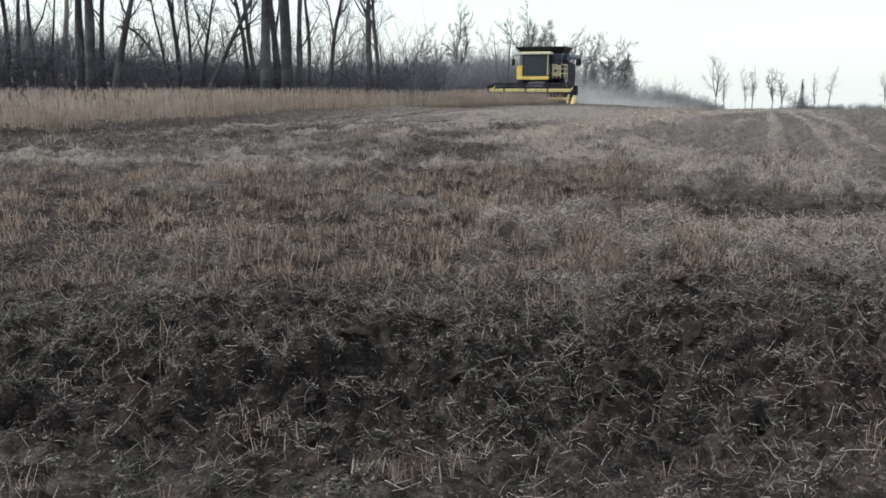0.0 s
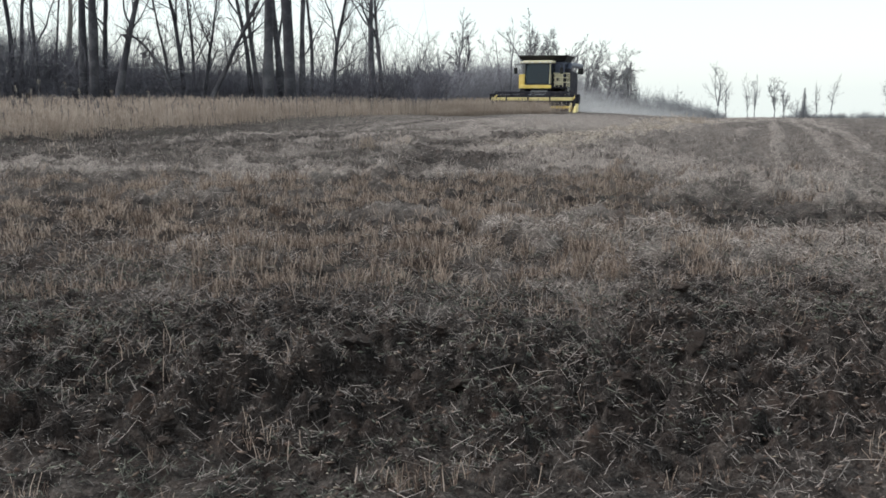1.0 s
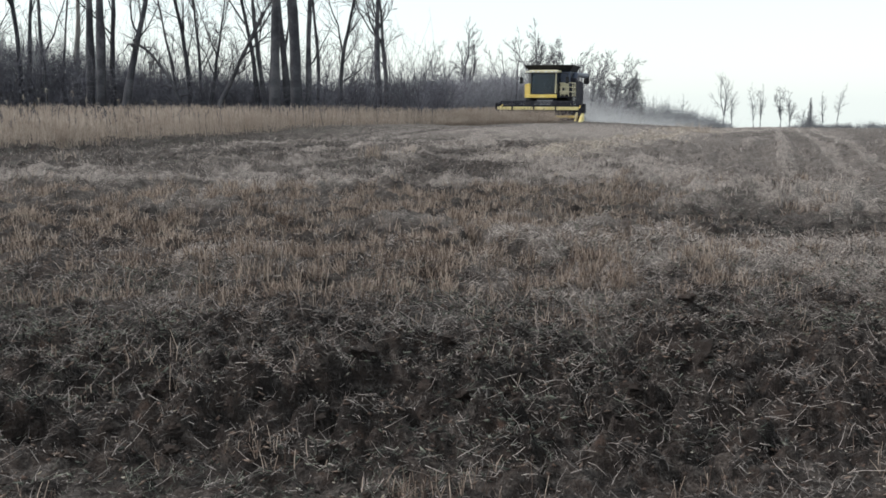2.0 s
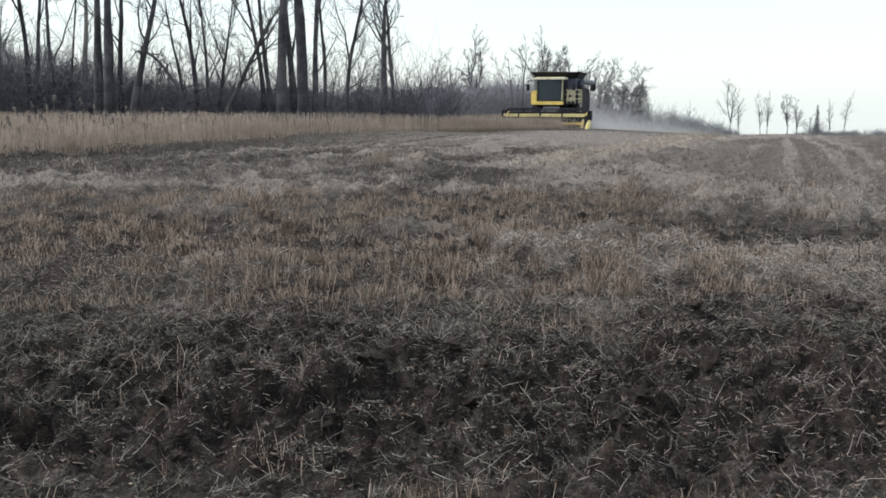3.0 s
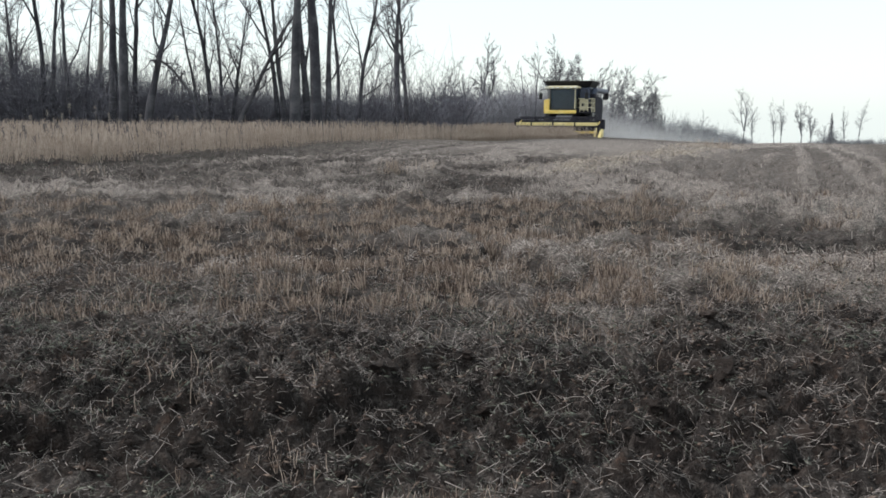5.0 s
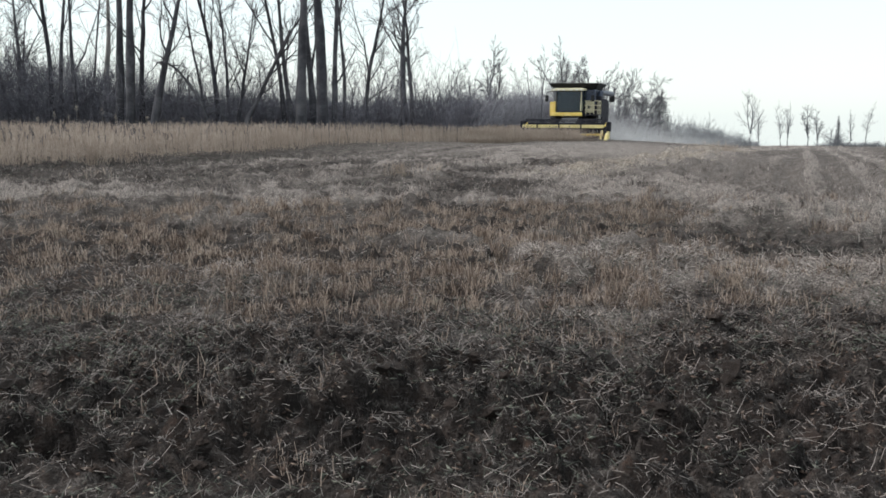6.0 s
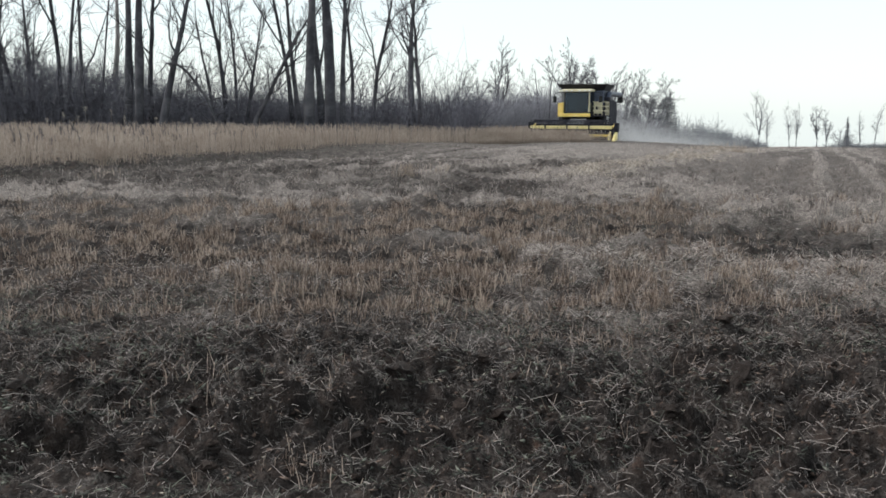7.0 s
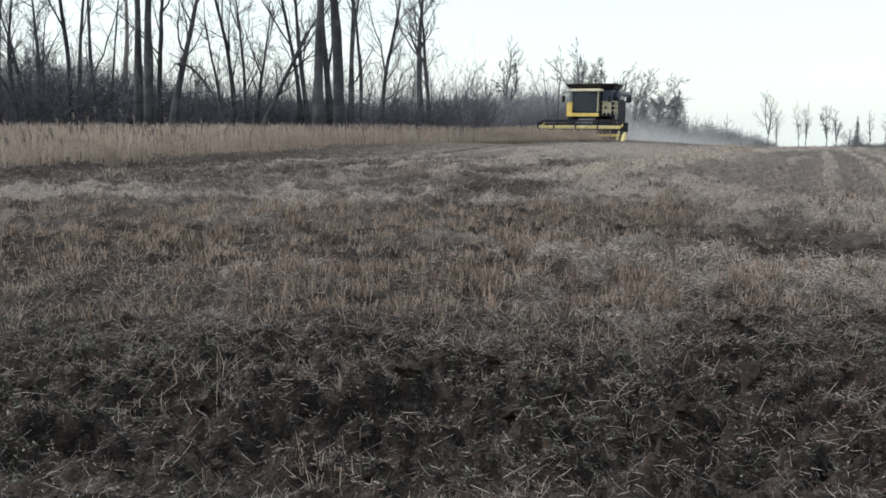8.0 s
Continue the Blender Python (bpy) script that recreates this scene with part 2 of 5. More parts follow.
def standing(x, y):
    """Where the cut stems still stand upright: 0 to 1."""
    wob = (fbm(x * 0.4, y * 0.4) - 0.5) * 2.2
    a = smooth(7.0, 7.8, y + wob * 0.5 - 0.05 * x) * (1 - smooth(15.0, 17.5, y + wob)) * (1 - smooth(1.2, 3.4, x - (y - 9) * 0.12 + wob * 0.9))
    a = a * (1 - 0.8 * (1 - smooth(-2.7, -1.7, x)) * (1 - smooth(9.0, 10.8, y))) * (1 - 0.75 * gauss(y - 8.3 - 0.08 * x, 0, 0.26) * (1 - smooth(0.4, 1.4, x)))
    return np.clip(a + 0.16 * smooth(0.45, 0.7, fbm(x * 0.8, y * 0.8)) * smooth(7, 9, y) + 0.5 * (1 - smooth(3.75, 4.3, y)), 0, 1)


def land(x, y):
    """The field's broad form."""
    x, y = np.asarray(x, float), np.asarray(y, float)
    rise = 0.36 * smooth(30, 60, y) * (1 - smooth(-14, 5, x))
    ridge = smooth(8, 24, x - 0.0 * y)
    dip = -0.5 * smooth(18, 66, y) * ridge
    far = -0.036 * np.maximum(0, y - 70) * smooth(5, 18, x - (y - 70) * 0.12)
    return rise + dip + far


def lumps(x, y):
    """The clods' own height, about -0.5 to 0.5."""
    return 0.55 * (fbm(x * 3.4, y * 4.4, 4) - 0.5) + 0.45 * (np.abs(fbm(x * 5.1 + 70, y * 6.0 + 7, 3) - 0.5) * 4 - 0.5) * 0.8


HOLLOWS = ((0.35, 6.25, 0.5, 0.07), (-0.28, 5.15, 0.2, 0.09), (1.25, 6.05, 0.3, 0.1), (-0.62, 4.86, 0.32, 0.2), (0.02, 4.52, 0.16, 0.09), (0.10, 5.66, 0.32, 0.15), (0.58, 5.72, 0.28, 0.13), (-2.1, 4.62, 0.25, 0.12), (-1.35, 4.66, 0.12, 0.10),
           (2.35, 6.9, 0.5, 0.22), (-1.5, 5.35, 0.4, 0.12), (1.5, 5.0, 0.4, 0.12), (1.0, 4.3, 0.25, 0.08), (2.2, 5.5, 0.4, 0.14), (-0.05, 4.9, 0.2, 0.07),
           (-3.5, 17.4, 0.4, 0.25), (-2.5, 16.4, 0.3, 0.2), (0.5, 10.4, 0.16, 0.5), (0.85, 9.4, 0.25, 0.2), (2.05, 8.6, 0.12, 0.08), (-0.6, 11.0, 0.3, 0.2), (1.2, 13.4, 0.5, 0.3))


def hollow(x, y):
    """The deepest ruts and holes of the churned strip, where the soil's colour is darkened: 0 to 1."""
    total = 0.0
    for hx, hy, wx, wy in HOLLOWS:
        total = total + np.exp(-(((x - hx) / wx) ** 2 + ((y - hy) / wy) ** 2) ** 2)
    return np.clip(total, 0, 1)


def tops(x, y):
    """1 on the clods' tops, where litter lies, 0 in the hollows."""
    return smooth(-0.10, 0.14, lumps(x, y)) * (1 - 0.95 * hollow(x, y))


def relief(x, y):
    """Clods, ruts and furrows."""
    x, y = np.asarray(x, float), np.asarray(y, float)
    dist = np.hypot(x, y)
    t = tilled(x, y)
    close = 1 - smooth(32, 66, dist)
    clod = lumps(x, y) * (0.13 + 0.24 * t + 0.14 * smooth(8, 12, y) * (1 - smooth(36, 52, y))) * (1 - 0.7 * hollow(x, y))
    lump = (fbm(x * 1.1 + 5, y * 1.5, 3) - 0.5) * (0.14 + 0.08 * t)
    hole = -0.22 * hollow(x, y)
    bank = 0.06 * gauss(y - 5.30, 0, 0.16) * gauss(x, 0.0, 0.9) + 0.05 * gauss(y - 6.15, 0, 0.2) * gauss(x, 0.4, 1.0)
    crumb = (fbm(x * 15, y * 15, 2) - 0.5) * 0.07 * (1 - smooth(8, 11, y)) * (0.4 + 0.6 * t)
    heap = (0.08 + 0.09 * (1 - smooth(14, 20, y))) * straw(x, y) * (0.4 + fbm(x * 2.5, y * 2.5, 3)) * smooth(7, 9, y)
    pile = 0.24 * gauss(x, 10.8, 1.5) * gauss(y, 42.5, 2.2) * (0.5 + fbm(x * 1.5, y * 1.5, 3))
    out = crop_edge(x) - y
    wheel_rut = -0.07 * (gauss(out, 5.2, 0.3) + 0.8 * gauss(out, 7.6, 0.3) + 0.6 * gauss(out, 3.0, 0.3)) * (1 - smooth(2, 7, x)) * smooth(17, 21, y)
    clumps = (fbm(x * 1.5 + 4, y * 1.2, 3) - 0.5) * 0.26 * smooth(11, 15, y) * (1 - smooth(50, 70, y))
    broad = (fbm(x * 0.16, y * 0.16, 2) - 0.5) * 0.22 * smooth(9, 16, y) * (1 - smooth(60, 90, y))
    furrow = 0.035 * np.sin((x - y * 0.361) * 6.0) * smooth(5, 7, x) * smooth(14, 18, y)
    return crumb + (clod + lump) * close + (hole + bank) + heap * close + pile + wheel_rut + clumps + broad + furrow * close


def ground_z(x, y):
    return land(x, y) + relief(x, y)


def mesh_of(name, verts, faces, mat, smooth_shade=False):
    """A mesh from vertex and face arrays, all faces with the same number of corners."""
    verts, faces = np.asarray(verts, np.float32), np.asarray(faces, np.int32)
    me = bpy.data.meshes.new(name)
    k = faces.shape[1]
    me.vertices.add(len(verts))
    me.vertices.foreach_set("co", verts.ravel())
    me.loops.add(faces.size)
    me.loops.foreach_set("vertex_index", faces.ravel())
    me.polygons.add(len(faces))
    me.polygons.foreach_set("loop_start", np.arange(0, faces.size, k, dtype=np.int32))
    me.polygons.foreach_set("loop_total", np.full(len(faces), k, np.int32))
    me.update(calc_edges=True)
    if smooth_shade:
        me.polygons.foreach_set("use_smooth", np.ones(len(faces), bool))
    me.materials.append(mat)
    return me


# ---- ground: one sheet from the field's edge to the horizon ----
def build_ground():
    front = np.radians(np.linspace(-30, 30, 350))
    side = np.radians(np.linspace(30, 330, 50)[1:-1])
    ang = np.concatenate([front, side])
    rad = np.concatenate([np.linspace(0.0005, 2.4, 10), 2.5 * 1.006 ** np.arange(216), 9.1 * 1.0118 ** np.arange(186), 80 * 1.06 ** np.arange(0, 68)])
    rad = np.unique(rad)
    a, r = np.meshgrid(ang, rad)
    x, y = r * np.sin(a) + 0.2, r * np.cos(a) - 0.6
    z = ground_z(x, y)
    na, nr = len(ang), len(rad)
    verts = np.column_stack([x.ravel(), y.ravel(), z.ravel()])
    i = np.arange(nr - 1)[:, None] * na
    j = np.arange(na)[None, :]
    k = (j + 1) % na
    faces = np.stack([i + j, i + k, i + na + k, i + na + j], -1).reshape(-1, 4)
    m = bpy.data.materials.new("field_soil")
    m.use_nodes = True
    n, l = m.node_tree.nodes, m.node_tree.links
    b = n["Principled BSDF"]
    b.inputs["Roughness"].default_value, b.inputs["Specular IOR Level"].default_value = 0.95, 0.15
    co = n.new("ShaderNodeTexCoord")

    def tex(scale, detail):
        t = n.new("ShaderNodeTexNoise")
        t.inputs["Scale"].default_value, t.inputs["Detail"].default_value = scale, detail
        l.new(co.outputs["Object"], t.inputs["Vector"])
        return t.outputs[0]

    def ramp(src, stops):
        r = n.new("ShaderNodeValToRGB")
        r.color_ramp.elements[0].position, r.color_ramp.elements[0].color = stops[0][0], (*stops[0][1], 1)
        r.color_ramp.elements[1].position, r.color_ramp.elements[1].color = stops[-1][0], (*stops[-1][1], 1)
        for p, c in stops[1:-1]:
            r.color_ramp.elements.new(p).color = (*c, 1)
        l.new(src, r.inputs[0])
        return r.outputs[0]

    soil = ramp(tex(7, 8), [(0.3, (0.008, 0.0066, 0.0062)), (0.5, (0.022, 0.0168, 0.015)), (0.66, (0.06, 0.044, 0.037)), (0.76, (0.11, 0.066, 0.049))])
    def strands(turn, seed):
        """Thin crooked fibres lying one way, 0 to 1."""
        warp = n.new("ShaderNodeTexNoise")
        warp.inputs["Scale"].default_value, warp.inputs["Detail"].default_value = 9.0, 2.0
        l.new(co.outputs["Object"], warp.inputs["Vector"])
        push = n.new("ShaderNodeVectorMath")
        push.operation = "MULTIPLY_ADD"
        l.new(warp.outputs["Color"], push.inputs[0])
        push.inputs[1].default_value = (0.09, 0.09, 0.0)
        l.new(co.outputs["Object"], push.inputs[2])
        turned = n.new("ShaderNodeMapping")
        turned.vector_type = "TEXTURE"
        turned.inputs["Location"].default_value = (seed, seed * 0.7, 0)
        turned.inputs["Rotation"].default_value = (0, 0, radians(turn))
        turned.inputs["Scale"].default_value = (0.07, 0.0055, 0.05)
        l.new(push.outputs[0], turned.inputs["Vector"])
        fibre = n.new("ShaderNodeTexNoise")
        fibre.inputs["Scale"].default_value, fibre.inputs["Detail"].default_value = 1.0, 2.0
        l.new(turned.outputs[0], fibre.inputs["Vector"])
        cut = n.new("ShaderNodeMapRange")
        cut.inputs["From Min"].default_value, cut.inputs["From Max"].default_value = 0.53, 0.68
        l.new(fibre.outputs[0], cut.inputs[0])
        return cut.outputs[0]

    def biggest(a, b):
        top = n.new("ShaderNodeMath")
        top.operation = "MAXIMUM"
        l.new(a, top.inputs[0])
        l.new(b, top.inputs[1])
        return top.outputs[0]

    fibres = biggest(biggest(strands(15, 3.1), strands(75, 5.7)), strands(140, 9.3))
    mulch = ramp(tex(64, 9), [(0.36, (0.1, 0.086, 0.079)), (0.5, (0.29, 0.25, 0.226)), (0.64, (0.56, 0.487, 0.437))])
    att = n.new("ShaderNodeAttribute")
    att.attribute_name = "straw"
    add = n.new("ShaderNodeMath")
    add.operation = "MULTIPLY_ADD"
    clumps = n.new("ShaderNodeMath")
    clumps.operation = "ADD"
    l.new(tex(3.6, 7), clumps.inputs[0])
    l.new(tex(17, 8), clumps.inputs[1])
    l.new(clumps.outputs[0], add.inputs[0])
    add.inputs[1].default_value = 0.62
    l.new(att.outputs["Fac"], add.inputs[2])
    rr = n.new("ShaderNodeMapRange")
    rr.inputs["From Min"].default_value, rr.inputs["From Max"].default_value = 0.66, 1.34
    l.new(add.outputs[0], rr.inputs[0])
    mix = n.new("ShaderNodeMixRGB")
    l.new(rr.outputs[0], mix.inputs[0])
    # Soil in the hollows painted darker, for damp and for the shade inside them.
    damp_shade_att = n.new("ShaderNodeAttribute")
    damp_shade_att.attribute_name = "damp_shade"
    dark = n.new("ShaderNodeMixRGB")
    l.new(damp_shade_att.outputs["Fac"], dark.inputs[0])
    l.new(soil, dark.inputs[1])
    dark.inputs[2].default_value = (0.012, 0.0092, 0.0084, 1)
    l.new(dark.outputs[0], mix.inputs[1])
    l.new(mulch, mix.inputs[2])
    matted = n.new("ShaderNodeMixRGB")
    amount = n.new("ShaderNodeMath")
    amount.operation = "MULTIPLY"
    l.new(fibres, amount.inputs[0])
    l.new(ramp(tex(3.2, 6), [(0.38, (0.25, 0.25, 0.25)), (0.6, (0.95, 0.95, 0.95))]), amount.inputs[1])
    strewn = n.new("ShaderNodeAttribute")
    strewn.attribute_name = "matting"
    here = n.new("ShaderNodeMath")
    here.operation = "MULTIPLY"
    l.new(amount.outputs[0], here.inputs[0])
    l.new(strewn.outputs["Fac"], here.inputs[1])
    l.new(here.outputs[0], matted.inputs[0])
    l.new(mix.outputs[0], matted.inputs[1])
    l.new(ramp(tex(21, 6), [(0.34, (0.05, 0.043, 0.039)), (0.5, (0.12, 0.103, 0.094)), (0.64, (0.25, 0.216, 0.197))]), matted.inputs[2])
    l.new(matted.outputs[0], b.inputs["Base Color"])
    height = n.new("ShaderNodeMath")
    height.operation = "MULTIPLY_ADD"
    l.new(fibres, height.inputs[0])
    height.inputs[1].default_value = 0.25
    l.new(tex(60, 9), height.inputs[2])
    bu = n.new("ShaderNodeBump")
    bu.inputs["Strength"].default_value, bu.inputs["Distance"].default_value = 1.0, 0.04
    l.new(height.outputs[0], bu.inputs["Height"])
    l.new(bu.outputs[0], b.inputs["Normal"])
    me = mesh_of("ground", verts, faces[:, ::-1], m, True)
    cover = np.clip(straw(verts[:, 0], verts[:, 1]) * (1 - 0.5 * standing(verts[:, 0], verts[:, 1])), 0, 1)
    vx, vy = verts[:, 0], verts[:, 1]
    # Floor that pales distant soil: dry ground, plus haze put into the colour.
    cover = np.maximum(cover, (0.25 + 0.09 * smooth(4, 8, vx) * smooth(16, 20, vy) + 0.10 * smooth(2, 6, vx) * (1 - smooth(11, 16, vx)) + 0.24 * smooth(32, 46, vy) * (1 - smooth(9, 14, vx))) * smooth(8.5, 15, vy) * (1 - 0.75 * bare(vx, vy) * (1 - smooth(2, 6, vx))))
    far = smooth(60, 110, np.hypot(verts[:, 0], verts[:, 1]))
    cover = cover * (1 - far) + 0.35 * far
    me.attributes.new("straw", "FLOAT", "POINT").data.foreach_set("value", cover.astype(np.float32))
    # Hollow mask for that painted damp and shade.
    damp_shade = np.clip(hollow(verts[:, 0], verts[:, 1]) * 0.95, 0, 1)
    me.attributes.new("damp_shade", "FLOAT", "POINT").data.foreach_set("value", damp_shade.astype(np.float32))
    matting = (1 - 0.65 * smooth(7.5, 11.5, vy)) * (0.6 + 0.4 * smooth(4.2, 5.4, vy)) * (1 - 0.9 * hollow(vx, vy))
    me.attributes.new("matting", "FLOAT", "POINT").data.foreach_set("value", matting.astype(np.float32))
    return tagged(new("ground", me), "harvested field of dark soil with pale straw windrows", "ground", kind="structure")


build_ground()


# ---- stems, straw and leaves as real geometry ----
def sticks(base, way, length, radius, bend=None, rings=2, taper=0.6):
    """Three-sided stems from base points along unit ways; bend: a sideways offset of the tip. Returns vertex and face arrays."""
    base, way = np.asarray(base, float), np.asarray(way, float)
    n = len(base)
    length, radius = np.broadcast_to(length, n), np.broadcast_to(radius, n)
    ref = np.where(np.abs(way[:, 2:3]) > 0.9, [[1.0, 0, 0]], [[0, 0, 1.0]])
    u = np.cross(way, ref)
    u /= np.linalg.norm(u, axis=1, keepdims=True) + 1e-9
    v = np.cross(way, u)
    verts = np.zeros((n, rings, 3, 3))
    for k in range(rings):
        s = k / (rings - 1)
        mid = base + way * (length * s)[:, None]
        if bend is not None:
            mid = mid + bend * (s * s)
        rad = radius * (1 - (1 - taper) * s)
        for c in range(3):
            a = 2.0944 * c
            verts[:, k, c] = mid + (u * math.cos(a) + v * math.sin(a)) * rad[:, None]
    quad = []
    for k in range(rings - 1):
        for c in range(3):
            d = (c + 1) % 3
            quad.append([k * 3 + c, k * 3 + d, k * 3 + 3 + d, k * 3 + 3 + c])
    faces = (np.arange(n) * rings * 3)[:, None, None] + np.array(quad)[None]
    return verts.reshape(-1, 3), faces.reshape(-1, 4)


def joined(*pieces):
    verts, faces, off = [], [], 0
    for v, f in pieces:
        verts.append(v)
        faces.append(f + off)
        off += len(v)
    return np.vstack(verts), np.vstack(faces)


def sector(n, near, far, half=0.53):
    """n points spread evenly over the wedge of the field between two distances ahead."""
    y = np.sqrt(rng.random(n) * (far ** 2 - near ** 2) + near ** 2)
    return (rng.random(n) * 2 - 1) * half * y, y


def ways(n, low, high):
    """Random directions that rise between two angles (degrees) over the ground."""
    a, e = rng.random(n) * 2 * np.pi, np.radians(low + rng.random(n) * (high - low))
    return np.column_stack([np.cos(a) * np.cos(e), np.sin(a) * np.cos(e), np.sin(e)])


def stuff(name, pieces, mat, label, category):
    v, f = joined(*pieces) if isinstance(pieces, list) else pieces
    return tagged(new(name, mesh_of(name, v, f, mat)), label, category, kind="stuff")


def outside_crop(x, y):
    return ~in_crop(x, y, 0.0)


COMBINE_AT, COMBINE_TURN = (8.62, 69.6), -17.0
HEAD = np.array([math.sin(radians(COMBINE_TURN)), -math.cos(radians(COMBINE_TURN))])
LEFT = np.array([-HEAD[1], HEAD[0]])


def in_crop(x, y, margin):
    """Standing crop: beyond the cut edge, short of the wood, and not in the swath that the machine has cut."""
    rx, ry = x - COMBINE_AT[0], y - COMBINE_AT[1]
    ahead, aside = rx * HEAD[0] + ry * HEAD[1], rx * LEFT[0] + ry * LEFT[1]
    cut = (aside > -2.9) & (ahead < 4.35)
    return (y > crop_edge(x) + margin) & (y < wood_edge(x) - 2) & ~cut & (aside < 2.8)


def litter(name, n, near, far, size, thick, mat, label, chooser, flat=(0, 26), lift=0.012, rings=2, curl=0.25, spots=None):
    x, y = spots or sector(n, near, far)
    clump = 0.25 + 1.15 * smooth(0.40, 0.60, fbm(x * 3.6, y * 3.0, 3)) if near > 5 else 0.75 + 0.5 * smooth(0.40, 0.60, fbm(x * 3.6, y * 3.0, 3))
    keep = (rng.random(n) < chooser(x, y) * clump) & outside_crop(x, y)
    x, y = x[keep], y[keep]
    k = len(x)
    z = ground_z(x, y) + lift * rng.random(k)
    ln = size[0] + (size[1] - size[0]) * rng.random(k) ** 2
    bend = (rng.random((k, 3)) - 0.5) * (ln * 2 * curl)[:, None]
    return stuff(name, sticks(np.column_stack([x, y, z]), ways(k, *flat), ln, thick[0] + (thick[1] - thick[0]) * rng.random(k), bend, rings), mat, label, "straw")


def stubble(name, n, near, far, tall, thick, mat, label, chooser, rings=2, stems=5):
    """Cut plants in loose rows, each a tuft of stems that stand and lean."""
    x, y = sector(n, near, far)
    row = np.round((y - 0.1 * x) / 0.6)
    y = np.where(rng.random(n) < 0.7, row * 0.6 + 0.1 * x + rng.normal(0, 0.07, n), y)
    clump = 0.03 + 1.9 * smooth(0.46, 0.58, fbm(x * 1.9, y * 1.9, 4))
    keep = (rng.random(n) < chooser(x, y) * clump) & outside_crop(x, y)
    x, y = x[keep], y[keep]
    size = (0.55 + 0.9 * fbm(x * 0.9 + 12, y * 0.9, 3)) * (0.8 + 0.4 * rng.random(len(x)))
    x, y, size = np.repeat(x, stems), np.repeat(y, stems), np.repeat(size, stems)
    k = len(x)
    x, y = x + rng.normal(0, 0.03, k), y + rng.normal(0, 0.03, k)
    ln = (tall[0] + (tall[1] - tall[0]) * rng.random(k)) * size
    bend = (rng.random((k, 3)) - 0.5) * (ln * 0.5)[:, None]
    return stuff(name, sticks(np.column_stack([x, y, ground_z(x, y) - 0.02]), ways(k, 52, 90), ln + 0.02, thick[0] + (thick[1] - thick[0]) * rng.random(k), bend, rings), mat, label, "stubble")


def leaves(name, n, near, far, size, mat, label, chooser):
    """Small curled leaf scraps and split husks, each a folded, closed sliver."""
    x, y = sector(n, near, far)
    keep = rng.random(n) < chooser(x, y)
    x, y = x[keep], y[keep]
    k = len(x)
    c = np.column_stack([x, y, ground_z(x, y) + 0.015 + 0.02 * rng.random(k)])
    d, e = ways(k, -10, 40), ways(k, -10, 40)
    s = (size[0] + (size[1] - size[0]) * rng.random(k))[:, None]
    up = np.array([[0, 0, 1.0]]) * s * 0.25
    v = np.stack([c - d * s, c + e * s * 0.4 - up, c + d * s, c - e * s * 0.4 - up, c + up * 0.6], 1).reshape(-1, 3)
    tri = np.array([[0, 1, 4], [1, 2, 4], [2, 3, 4], [3, 0, 4], [0, 2, 1], [0, 3, 2]])
    f = ((np.arange(k) * 5)[:, None, None] + tri[None]).reshape(-1, 3)
    return tagged(new(name, mesh_of(name, v, f, mat)), label, "leaf litter", kind="stuff")


